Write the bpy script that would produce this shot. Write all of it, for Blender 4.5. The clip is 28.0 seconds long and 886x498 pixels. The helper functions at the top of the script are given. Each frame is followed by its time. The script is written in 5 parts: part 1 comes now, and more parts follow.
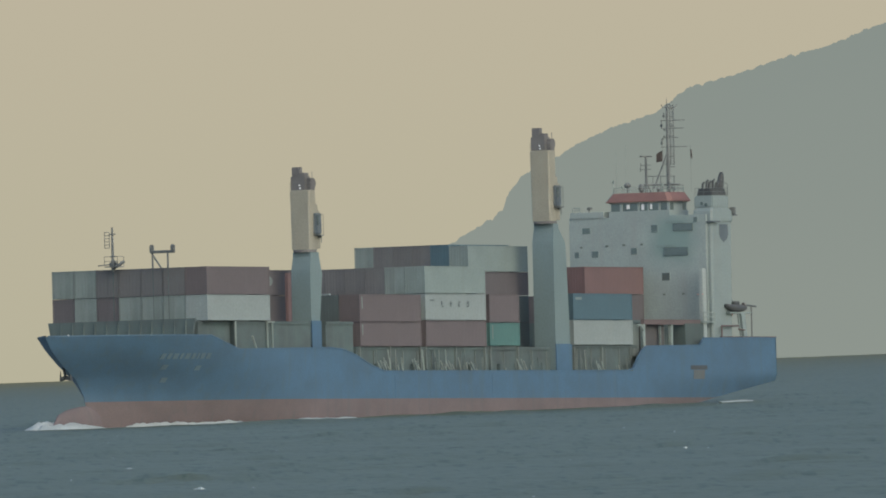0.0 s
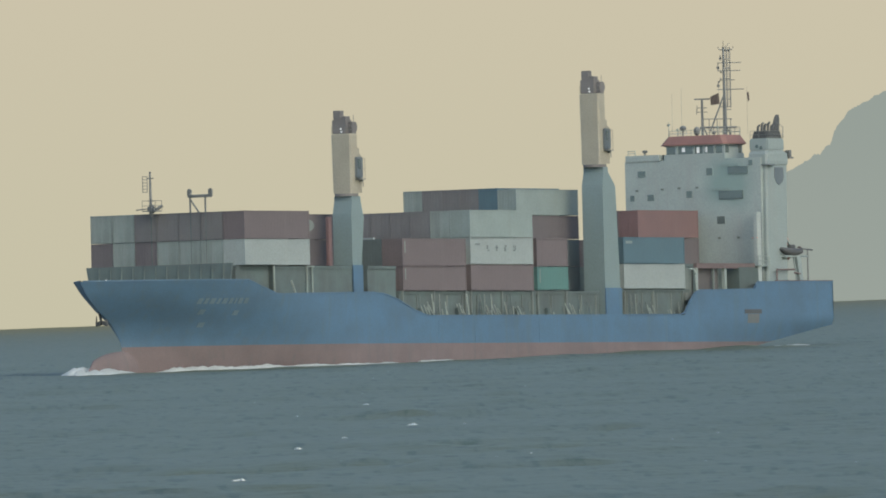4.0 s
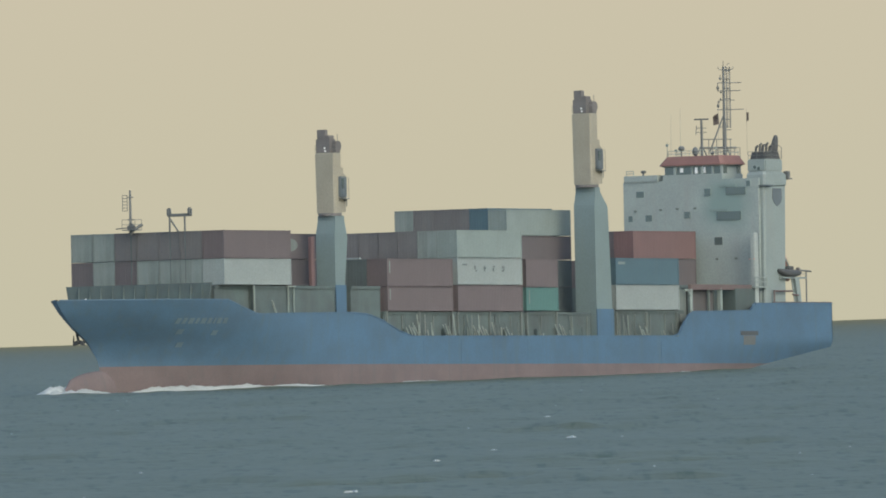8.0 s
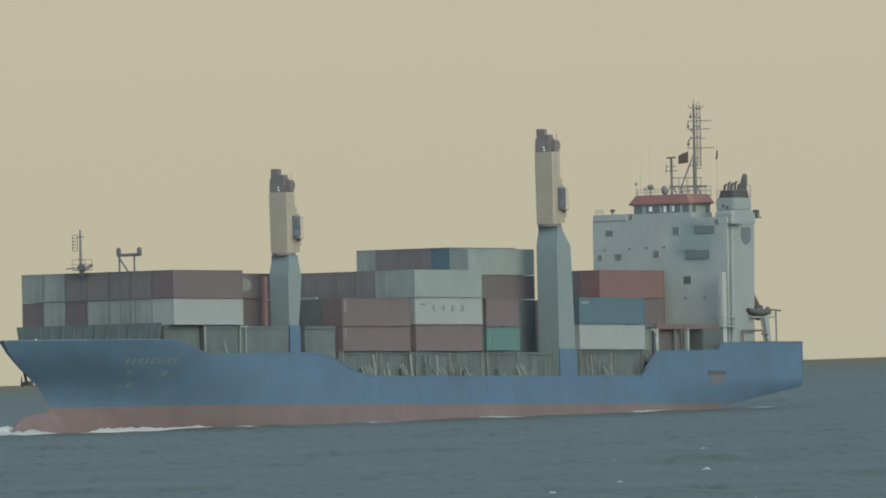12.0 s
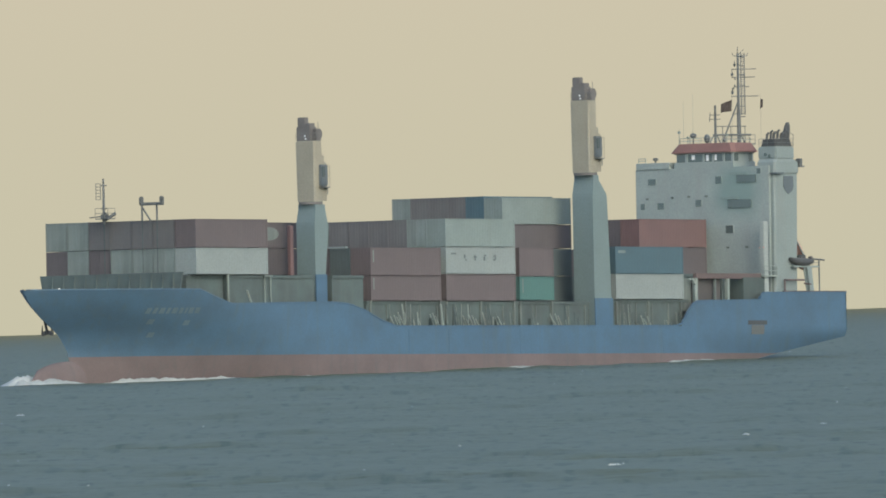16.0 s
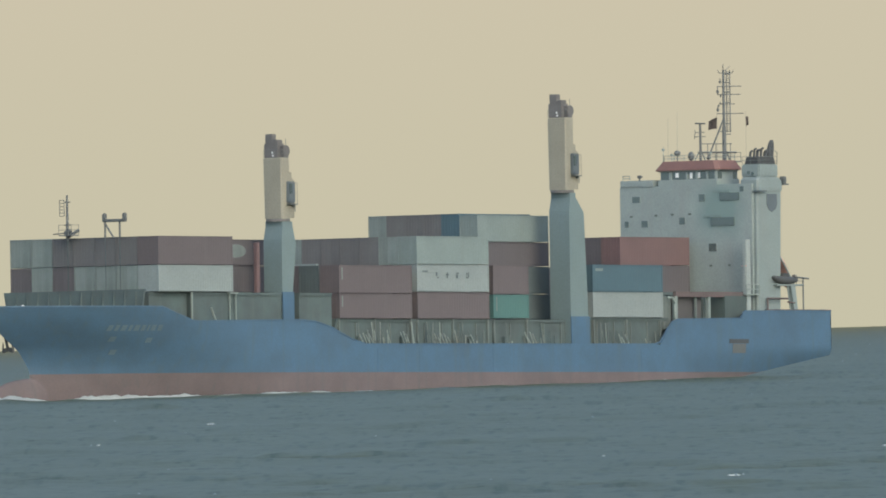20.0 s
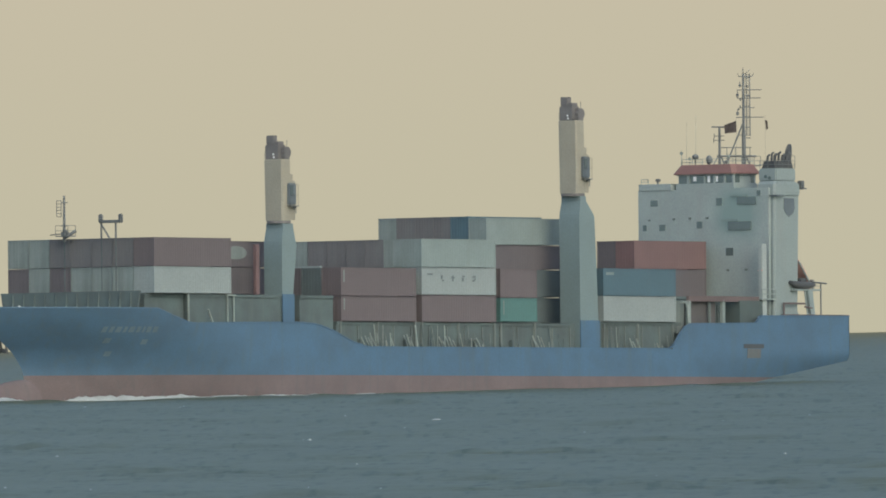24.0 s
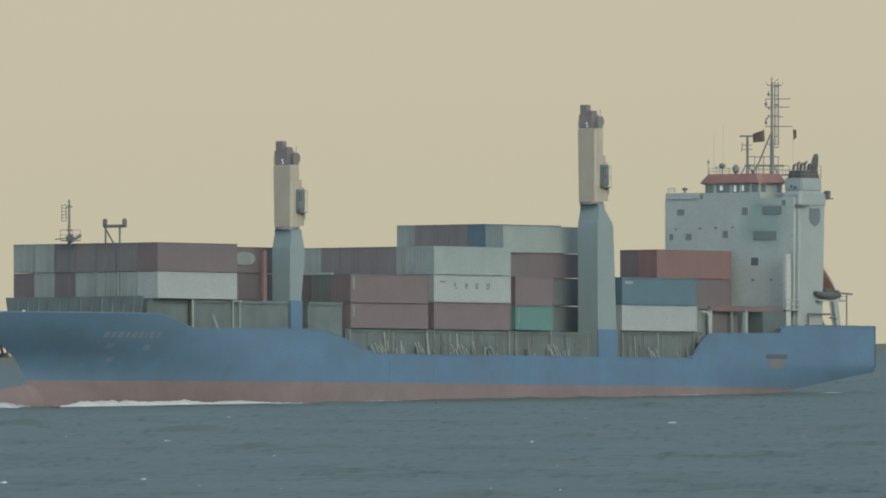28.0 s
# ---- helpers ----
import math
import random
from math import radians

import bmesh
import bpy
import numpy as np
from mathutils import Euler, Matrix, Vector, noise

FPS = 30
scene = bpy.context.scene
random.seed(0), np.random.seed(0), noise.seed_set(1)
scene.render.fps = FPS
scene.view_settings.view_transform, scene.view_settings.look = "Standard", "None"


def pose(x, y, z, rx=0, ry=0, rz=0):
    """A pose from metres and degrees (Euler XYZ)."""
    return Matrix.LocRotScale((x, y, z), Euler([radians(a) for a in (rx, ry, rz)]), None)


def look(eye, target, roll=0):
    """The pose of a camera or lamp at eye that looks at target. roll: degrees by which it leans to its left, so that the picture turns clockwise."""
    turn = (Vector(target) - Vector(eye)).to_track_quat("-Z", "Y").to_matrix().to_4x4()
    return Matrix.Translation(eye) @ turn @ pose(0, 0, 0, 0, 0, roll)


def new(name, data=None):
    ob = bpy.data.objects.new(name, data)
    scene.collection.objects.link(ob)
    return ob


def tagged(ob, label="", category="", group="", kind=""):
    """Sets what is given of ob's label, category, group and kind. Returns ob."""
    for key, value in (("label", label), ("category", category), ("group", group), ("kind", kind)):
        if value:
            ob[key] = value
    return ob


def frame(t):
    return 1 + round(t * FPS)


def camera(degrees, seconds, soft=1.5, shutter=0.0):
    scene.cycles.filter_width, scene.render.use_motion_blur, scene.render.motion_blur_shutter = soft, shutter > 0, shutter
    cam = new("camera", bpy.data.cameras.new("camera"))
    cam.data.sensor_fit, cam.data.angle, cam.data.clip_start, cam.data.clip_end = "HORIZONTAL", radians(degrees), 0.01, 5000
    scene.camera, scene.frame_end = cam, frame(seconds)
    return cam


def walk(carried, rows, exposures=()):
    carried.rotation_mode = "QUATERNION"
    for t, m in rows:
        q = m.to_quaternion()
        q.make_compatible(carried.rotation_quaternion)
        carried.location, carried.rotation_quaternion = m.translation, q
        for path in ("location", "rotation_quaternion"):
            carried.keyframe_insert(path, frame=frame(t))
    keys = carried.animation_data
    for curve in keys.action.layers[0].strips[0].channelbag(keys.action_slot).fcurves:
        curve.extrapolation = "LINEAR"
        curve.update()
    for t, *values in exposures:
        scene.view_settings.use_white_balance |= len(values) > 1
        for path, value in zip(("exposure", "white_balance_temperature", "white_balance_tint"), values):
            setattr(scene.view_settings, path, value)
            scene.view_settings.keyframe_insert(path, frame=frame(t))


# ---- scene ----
# ---- the camera and its path, on a boat that draws back slowly ----
cam = camera(2.6049, 28.0, soft=1.8)


def ROLL(degrees):
    """Turns the picture clockwise by that many degrees."""
    return pose(0, 0, 0, 0, 0, degrees)


# <CAMERA_ROWS>
CAMERA_ROWS = [
    (0, pose(0.00, -0.00, 8.41, 90.24885, 0, -3.56121) @ ROLL(-2.054)),
    (0.5, pose(1.00, -2.30, 8.41, 90.32690, 0, -3.39205) @ ROLL(-1.948)),
    (1, pose(2.00, -4.60, 8.41, 90.24644, 0, -3.26307) @ ROLL(-1.986)),
    (1.5, pose(3.00, -6.90, 8.41, 90.22244, 0, -3.19970) @ ROLL(-1.888)),
    (2, pose(4.00, -9.20, 8.41, 90.16577, 0, -3.05537) @ ROLL(-1.871)),
    (2.5, pose(5.00, -11.50, 8.41, 90.17922, 0, -2.92237) @ ROLL(-1.829)),
    (3, pose(6.00, -13.80, 8.41, 90.10687, 0, -2.80978) @ ROLL(-1.839)),
    (3.5, pose(7.00, -16.10, 8.41, 90.07967, 0, -2.63350) @ ROLL(-1.968)),
    (5.5, pose(11.00, -25.30, 8.41, 90.16536, 0, -2.21382) @ ROLL(-2.309)),
    (6, pose(12.00, -27.60, 8.41, 90.17555, 0, -2.12656) @ ROLL(-2.275)),
    (6.5, pose(13.00, -29.90, 8.41, 90.15428, 0, -1.97419) @ ROLL(-2.027)),
    (7, pose(14.00, -32.20, 8.41, 90.07444, 0, -1.81280) @ ROLL(-1.820)),
    (7.5, pose(15.00, -34.50, 8.41, 90.11240, 0, -1.67244) @ ROLL(-1.894)),
    (8, pose(16.00, -36.80, 8.41, 90.14857, 0, -1.57725) @ ROLL(-1.852)),
    (8.5, pose(17.00, -39.10, 8.41, 90.12686, 0, -1.48830) @ ROLL(-1.713)),
    (9, pose(18.00, -41.40, 8.41, 90.21028, 0, -1.42101) @ ROLL(-1.598)),
    (9.5, pose(19.00, -43.70, 8.41, 90.19296, 0, -1.27749) @ ROLL(-1.699)),
    (10, pose(20.00, -46.00, 8.41, 90.15383, 0, -1.14149) @ ROLL(-1.693)),
    (10.5, pose(21.00, -48.30, 8.41, 90.09063, 0, -1.05707) @ ROLL(-1.826)),
    (11, pose(22.00, -50.60, 8.41, 90.32088, 0, -0.96548) @ ROLL(-1.962)),
    (11.5, pose(23.00, -52.90, 8.41, 90.30081, 0, -0.87486) @ ROLL(-1.927)),
    (12, pose(24.00, -55.20, 8.41, 90.26184, 0, -0.76366) @ ROLL(-1.888)),
    (12.5, pose(25.00, -57.50, 8.41, 90.21043, 0, -0.65711) @ ROLL(-1.750)),
    (14.5, pose(29.00, -66.70, 8.41, 90.12473, 0, -0.12411) @ ROLL(-2.002)),
    (15, pose(30.00, -69.00, 8.41, 90.13009, 0, -0.02719) @ ROLL(-1.732)),
    (15.5, pose(31.00, -71.30, 8.41, 90.15383, 0, 0.08543) @ ROLL(-1.763)),
    (16, pose(32.00, -73.60, 8.41, 90.11615, 0, 0.27285) @ ROLL(-1.817)),
    (16.5, pose(33.00, -75.90, 8.41, 90.14533, 0, 0.38503) @ ROLL(-1.895)),
    (17, pose(34.00, -78.20, 8.41, 90.15831, 0, 0.49129) @ ROLL(-1.982)),
    (17.5, pose(35.00, -80.50, 8.41, 90.12044, 0, 0.56328) @ ROLL(-2.027)),
    (18, pose(36.00, -82.80, 8.41, 90.15061, 0, 0.67277) @ ROLL(-1.840)),
    (18.5, pose(37.00, -85.10, 8.41, 90.14095, 0, 0.80898) @ ROLL(-1.629)),
    (19, pose(38.00, -87.40, 8.41, 90.11018, 0, 0.91386) @ ROLL(-1.599)),
    (19.5, pose(39.00, -89.70, 8.41, 90.07018, 0, 1.03694) @ ROLL(-1.584)),
    (20, pose(40.00, -92.00, 8.41, 90.16611, 0, 1.12759) @ ROLL(-1.640)),
    (20.5, pose(41.00, -94.30, 8.41, 90.22481, 0, 1.22055) @ ROLL(-1.462)),
    (21, pose(42.00, -96.60, 8.41, 90.22804, 0, 1.47509) @ ROLL(-1.296)),
    (21.5, pose(43.00, -98.90, 8.41, 90.22031, 0, 1.65107) @ ROLL(-1.464)),
    (23.5, pose(47.00, -108.10, 8.41, 90.25008, 0, 1.95161) @ ROLL(-1.268)),
    (24, pose(48.00, -110.40, 8.41, 90.17583, 0, 2.08138) @ ROLL(-1.291)),
    (24.5, pose(49.00, -112.70, 8.41, 90.18425, 0, 2.13652) @ ROLL(-1.214)),
    (25, pose(50.00, -115.00, 8.41, 90.17094, 0, 2.23502) @ ROLL(-1.367)),
    (25.5, pose(51.00, -117.30, 8.41, 90.05861, 0, 2.39858) @ ROLL(-1.359)),
    (26, pose(52.00, -119.60, 8.41, 90.05313, 0, 2.60452) @ ROLL(-1.612)),
    (26.5, pose(53.00, -121.90, 8.41, 90.10234, 0, 2.67091) @ ROLL(-1.431)),
    (27, pose(54.00, -124.20, 8.41, 90.10529, 0, 2.79057) @ ROLL(-0.960)),
    (27.5, pose(55.00, -126.50, 8.41, 90.16562, 0, 2.91752) @ ROLL(-0.671)),
    (28, pose(56.00, -128.80, 8.41, 90.19923, 0, 3.05813) @ ROLL(-0.808)),
]
# </CAMERA_ROWS>
walk(cam, CAMERA_ROWS, [(t, 0.85 + d, 6500, 2) for t, d in ((0, -0.25), (1, -0.05), (2, -0.06), (3, 0.03), (6, -0.04), (7, 0.03), (8, 0.0), (9, -0.06), (10, -0.06), (11, -0.12), (12.5, -0.16), (15, 0.0), (16, 0.04), (18, 0.02),
                                                   (20, 0.02), (21, -0.15), (23.5, -0.1), (25, -0.02), (26, 0.08), (27, 0.04), (28, -0.08))])

# <SHIP_ROWS>
SHIP_ROWS = [
    (0, pose(117.16, 2035.80, -0.35, 0, -1.168, -124.893)),
    (2, pose(104.12, 2021.58, -0.35, 0, -1.168, -124.917)),
    (4, pose(91.19, 2007.33, -0.35, 0, -1.168, -124.955)),
    (6, pose(78.35, 1993.04, -0.35, 0, -1.168, -125.007)),
    (8, pose(65.62, 1978.73, -0.35, 0, -1.168, -125.073)),
    (10, pose(52.99, 1964.39, -0.35, 0, -1.168, -125.153)),
    (12, pose(40.45, 1950.01, -0.35, 0, -1.168, -125.247)),
    (14, pose(28.00, 1935.60, -0.35, 0, -1.168, -125.355)),
    (16, pose(15.65, 1921.16, -0.35, 0, -1.168, -125.477)),
    (18, pose(3.39, 1906.69, -0.35, 0, -1.168, -125.613)),
    (20, pose(-8.78, 1892.18, -0.35, 0, -1.168, -125.764)),
    (22, pose(-20.87, 1877.64, -0.35, 0, -1.168, -125.928)),
    (24, pose(-32.86, 1863.07, -0.35, 0, -1.168, -126.106)),
    (26, pose(-44.77, 1848.47, -0.35, 0, -1.168, -126.298)),
    (28, pose(-56.60, 1833.84, -0.35, 0, -1.168, -126.504)),
]
# </SHIP_ROWS>

# ---- world, sun, exposure ----
SUN = Vector((0.38, -0.78, 0.52)).normalized()
world = bpy.data.worlds.new("world")
scene.world = world
world.use_nodes = True
wt = world.node_tree
sky = wt.nodes.new("ShaderNodeTexSky")
sky.sky_type = "NISHITA"
sky.sun_disc = False
sky.sun_elevation = math.asin(SUN.z)
sky.sun_rotation = math.atan2(SUN.x, SUN.y)
sky.air_density, sky.dust_density, sky.ozone_density = 0.75, 2.2, 0.8
wt.links.new(sky.outputs["Color"], wt.nodes["Background"].inputs["Color"])
wt.nodes["Background"].inputs["Strength"].default_value = 0.145
sun_data = bpy.data.lights.new("sun", "SUN")
sun_data.energy, sun_data.angle, sun_data.color = 0.10, radians(25), (1.0, 0.97, 0.93)
sun = new("sun", sun_data)
sun.matrix_world = look(SUN * 3000, (0, 0, 0))


# ---- materials ----
def nodes_of(name):
    m = bpy.data.materials.new(name)
    m.use_nodes = True
    return m, m.node_tree.nodes, m.node_tree.links, m.node_tree.nodes["Principled BSDF"]


def ramp(ns, lo, hi, a=(0, 0, 0, 1), b=(1, 1, 1, 1)):
    r = ns.new("ShaderNodeValToRGB")
    r.color_ramp.elements[0].position, r.color_ramp.elements[1].position = lo, hi
    r.color_ramp.elements[0].color, r.color_ramp.elements[1].color = a, b
    return r


def paint(name, rgb, rough=0.75, spec=0.6, mottle=0.18, streak=0.0, streak_rgb=(0.16, 0.09, 0.06), vary=0.0, bump=0.15):
    """Weathered marine paint: broad mottling, fine grain, runs of rust or dirt down the plating."""
    m, ns, ln, p = nodes_of(name)
    co = ns.new("ShaderNodeTexCoord")
    n1 = ns.new("ShaderNodeTexNoise")
    n1.inputs["Scale"].default_value, n1.inputs["Detail"].default_value = 0.35, 5
    n2 = ns.new("ShaderNodeTexNoise")
    n2.inputs["Scale"].default_value, n2.inputs["Detail"].default_value = 6.0, 3
    for n in (n1, n2):
        ln.new(co.outputs["Object"], n.inputs["Vector"])
    dark = tuple(c * (1 - mottle) for c in rgb) + (1,)
    pale = tuple(min(1, c * (1 + mottle) + 0.02 * mottle) for c in rgb) + (1,)
    r1 = ramp(ns, 0.3, 0.7, dark, pale)
    ln.new(n1.outputs["Fac"], r1.inputs["Fac"])
    g = ns.new("ShaderNodeMix")
    g.data_type, g.blend_type = "RGBA", "MULTIPLY"
    g.inputs["Factor"].default_value = 0.5
    r2 = ramp(ns, 0.25, 0.75, (0.72, 0.72, 0.72, 1), (1.15, 1.15, 1.15, 1))
    ln.new(n2.outputs["Fac"], r2.inputs["Fac"])
    ln.new(r1.outputs["Color"], g.inputs["A"])
    ln.new(r2.outputs["Color"], g.inputs["B"])
    out = g.outputs["Result"]
    if vary:
        info = ns.new("ShaderNodeObjectInfo")
        hs = ns.new("ShaderNodeHueSaturation")
        mr = ns.new("ShaderNodeMapRange")
        mr.inputs["To Min"].default_value, mr.inputs["To Max"].default_value = 1 - vary, 1 + vary
        ln.new(info.outputs["Random"], mr.inputs["Value"])
        ln.new(mr.outputs["Result"], hs.inputs["Value"])
        ln.new(out, hs.inputs["Color"])
        out = hs.outputs["Color"]
    if streak:
        mp = ns.new("ShaderNodeMapping")
        mp.inputs["Scale"].default_value = (1.1, 1.1, 0.09)
        n3 = ns.new("ShaderNodeTexNoise")
        n3.inputs["Scale"].default_value, n3.inputs["Detail"].default_value = 1.3, 4
        ln.new(co.outputs["Object"], mp.inputs["Vector"])
        ln.new(mp.outputs["Vector"], n3.inputs["Vector"])
        r3 = ramp(ns, 0.52, 0.74, (0, 0, 0, 1), (streak,) * 3 + (1,))
        ln.new(n3.outputs["Fac"], r3.inputs["Fac"])
        mx = ns.new("ShaderNodeMix")
        mx.data_type = "RGBA"
        ln.new(r3.outputs["Color"], mx.inputs["Factor"])
        ln.new(out, mx.inputs["A"])
        mx.inputs["B"].default_value = streak_rgb + (1,)
        out = mx.outputs["Result"]
    ln.new(out, p.inputs["Base Color"])
    p.inputs["Roughness"].default_value = rough
    # High index: a dull grey sheen on every paint stands in for haze.
    p.inputs["IOR"].default_value = 1.85
    p.inputs["Specular IOR Level"].default_value = spec
    if bump:
        b = ns.new("ShaderNodeBump")
        b.inputs["Strength"].default_value, b.inputs["Distance"].default_value = bump, 0.05
        ln.new(n2.outputs["Fac"], b.inputs["Height"])
        ln.new(b.outputs["Normal"], p.inputs["Normal"])
    return m


M = {
    "hull_blue": paint("hull_blue", (0.020, 0.088, 0.163), 0.8, 0.8, 0.14, 0.40, (0.038, 0.078, 0.098)),
    "boot_red": paint("boot_red", (0.106, 0.076, 0.077), 0.9, 0.8, 0.14, 0.6, (0.066, 0.066, 0.068)),
    "deck_green": paint("deck_green", (0.062, 0.095, 0.084), 0.9, 0.8, 0.25, 0.3),
    # Under-stack steel: dark tones stand in for shade in the recesses.
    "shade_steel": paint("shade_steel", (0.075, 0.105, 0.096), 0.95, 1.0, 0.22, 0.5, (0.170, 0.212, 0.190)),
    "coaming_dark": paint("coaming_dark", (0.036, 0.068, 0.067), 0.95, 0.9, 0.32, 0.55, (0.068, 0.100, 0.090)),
    "crane_grey": paint("crane_grey", (0.120, 0.178, 0.182), 0.8, 0.8, 0.06, 0.2, (0.120, 0.155, 0.145)),
    "crane_cream": paint("crane_cream", (0.270, 0.254, 0.192), 0.8, 0.7, 0.08, 0.3, (0.300, 0.240, 0.150)),
    "dark_gear": paint("dark_gear", (0.105, 0.100, 0.096), 0.9, 0.8, 0.25),
    # Darker copy of front_white, offsetting stronger light on the funnel's port side.
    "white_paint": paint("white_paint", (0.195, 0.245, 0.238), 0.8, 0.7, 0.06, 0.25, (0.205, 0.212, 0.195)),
    "stained_white": paint("stained_white", (0.165, 0.235, 0.222), 0.8, 0.7, 0.08, 0.2, (0.190, 0.240, 0.230)),
    "roof_orange": paint("roof_orange", (0.180, 0.078, 0.062), 0.8, 0.7, 0.1, 0.1),
    "glass_dark": paint("glass_dark", (0.060, 0.095, 0.095), 0.25, 0.8, 0.1, bump=0),
    "mast_grey": paint("mast_grey", (0.080, 0.092, 0.090), 0.8, 0.8, 0.1),
    "trunk_white": paint("trunk_white", (0.290, 0.335, 0.320), 0.8, 0.7, 0.06, 0.2, (0.230, 0.240, 0.220)),
    "post_pale": paint("post_pale", (0.205, 0.255, 0.235), 0.85, 0.7, 0.15, 0.3),
    "rust_red": paint("rust_red", (0.088, 0.060, 0.058), 0.9, 0.7, 0.2, 0.3, (0.105, 0.070, 0.060)),
    "rust_dark": paint("rust_dark", (0.050, 0.047, 0.047), 0.95, 0.8, 0.25, 0.4, (0.075, 0.060, 0.056)),
    "winch_green": paint("winch_green", (0.024, 0.050, 0.047), 0.9, 0.8, 0.2, 0.3, (0.050, 0.070, 0.064)),
    "lifeboat_orange": paint("lifeboat_orange", (0.450, 0.230, 0.185), 0.6, 0.7, 0.08),
    "bar_white": paint("bar_white", (0.082, 0.138, 0.172), 0.8, 0.7, 0.2),
    "bar_dark": paint("bar_dark", (0.080, 0.110, 0.118), 0.8, 0.7, 0.2),
    "slot_dark": paint("slot_dark", (0.018, 0.028, 0.034), 0.9, 0.8, 0.2),
    "stained_blue": paint("stained_blue", (0.070, 0.084, 0.086), 0.85, 0.8, 0.15, 0.3),
    "badge_teal": paint("badge_teal", (0.066, 0.092, 0.108), 0.8, 0.7, 0.15),
    "anchor_black": paint("anchor_black", (0.016, 0.022, 0.024), 0.9, 0.8, 0.2),
    "lamp_white": paint("lamp_white", (0.85, 0.86, 0.84), 0.4, 0.5, 0.03),
    "flag_cloth": paint("flag_cloth", (0.115, 0.096, 0.088), 0.95, 0.4, 0.25),
    "box_brown": paint("box_brown", (0.076, 0.058, 0.062), 0.85, 0.8, 0.07, 0.3, (0.090, 0.076, 0.078), 0.07),
    "box_maroon": paint("box_maroon", (0.062, 0.052, 0.058), 0.85, 0.8, 0.10, 0.3, (0.076, 0.066, 0.068), 0.10),
    "box_red": paint("box_red", (0.110, 0.052, 0.050), 0.85, 0.8, 0.10, 0.35, (0.122, 0.068, 0.064), 0.05),
    "box_white": paint("box_white", (0.214, 0.257, 0.254), 0.85, 0.7, 0.05, 0.2, (0.252, 0.277, 0.262), 0.04),
    "box_grey": paint("box_grey", (0.200, 0.260, 0.250), 0.85, 0.7, 0.08, 0.3, (0.165, 0.185, 0.170), 0.10),
    # Brown lightened for the forward ends, where plain brown falls too dark in shade.
    "box_lifted_brown": paint("box_lifted_brown", (0.078, 0.080, 0.083), 0.9, 0.9, 0.10, 0.3, (0.100, 0.092, 0.090), 0.10),
    "box_pale": paint("box_pale", (0.125, 0.165, 0.158), 0.9, 0.9, 0.14, 0.5, (0.205, 0.240, 0.225), 0.14),
    "box_dull": paint("box_dull", (0.160, 0.212, 0.206), 0.9, 0.8, 0.07, 0.35, (0.140, 0.172, 0.160), 0.05),
    "box_blue": paint("box_blue", (0.020, 0.078, 0.108), 0.85, 0.8, 0.06, 0.2, (0.036, 0.080, 0.100), 0.05),
    # Grey-green whose dark tone stands for the shaded gaps beside the stacks.
    "box_gap_shade": paint("box_gap_shade", (0.046, 0.074, 0.078), 0.9, 0.8, 0.12, 0.3, (0.062, 0.090, 0.088), 0.08),
    "box_green": paint("box_green", (0.030, 0.130, 0.118), 0.85, 0.8, 0.06, 0.2, (0.039, 0.140, 0.110), 0.05),
}


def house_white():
    """White house paint: rust runs, and a broad greenish patch with soft ragged edges on the port half of the front."""
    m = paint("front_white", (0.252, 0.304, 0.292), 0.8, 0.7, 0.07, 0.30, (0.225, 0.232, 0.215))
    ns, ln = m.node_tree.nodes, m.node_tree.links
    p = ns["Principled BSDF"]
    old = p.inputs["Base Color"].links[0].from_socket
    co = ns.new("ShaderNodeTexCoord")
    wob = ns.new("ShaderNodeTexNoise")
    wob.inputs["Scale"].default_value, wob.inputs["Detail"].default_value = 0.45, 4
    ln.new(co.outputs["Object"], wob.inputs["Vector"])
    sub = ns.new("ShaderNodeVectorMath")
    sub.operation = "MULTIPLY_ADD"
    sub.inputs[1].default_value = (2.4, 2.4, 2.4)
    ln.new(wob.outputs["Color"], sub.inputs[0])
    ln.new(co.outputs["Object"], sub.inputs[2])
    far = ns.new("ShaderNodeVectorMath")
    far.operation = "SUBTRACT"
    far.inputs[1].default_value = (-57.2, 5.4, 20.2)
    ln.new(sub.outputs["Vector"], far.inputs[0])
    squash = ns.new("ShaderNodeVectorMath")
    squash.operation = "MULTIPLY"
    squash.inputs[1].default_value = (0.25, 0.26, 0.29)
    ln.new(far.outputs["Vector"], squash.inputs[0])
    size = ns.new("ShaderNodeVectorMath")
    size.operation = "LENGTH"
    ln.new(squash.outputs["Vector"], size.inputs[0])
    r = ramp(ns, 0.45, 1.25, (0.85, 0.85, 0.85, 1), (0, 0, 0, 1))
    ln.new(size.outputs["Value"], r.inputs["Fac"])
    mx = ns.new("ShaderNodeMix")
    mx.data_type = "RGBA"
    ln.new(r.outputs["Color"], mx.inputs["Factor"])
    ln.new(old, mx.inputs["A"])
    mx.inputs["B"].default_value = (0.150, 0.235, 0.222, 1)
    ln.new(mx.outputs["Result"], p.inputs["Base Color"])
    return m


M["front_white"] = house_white()


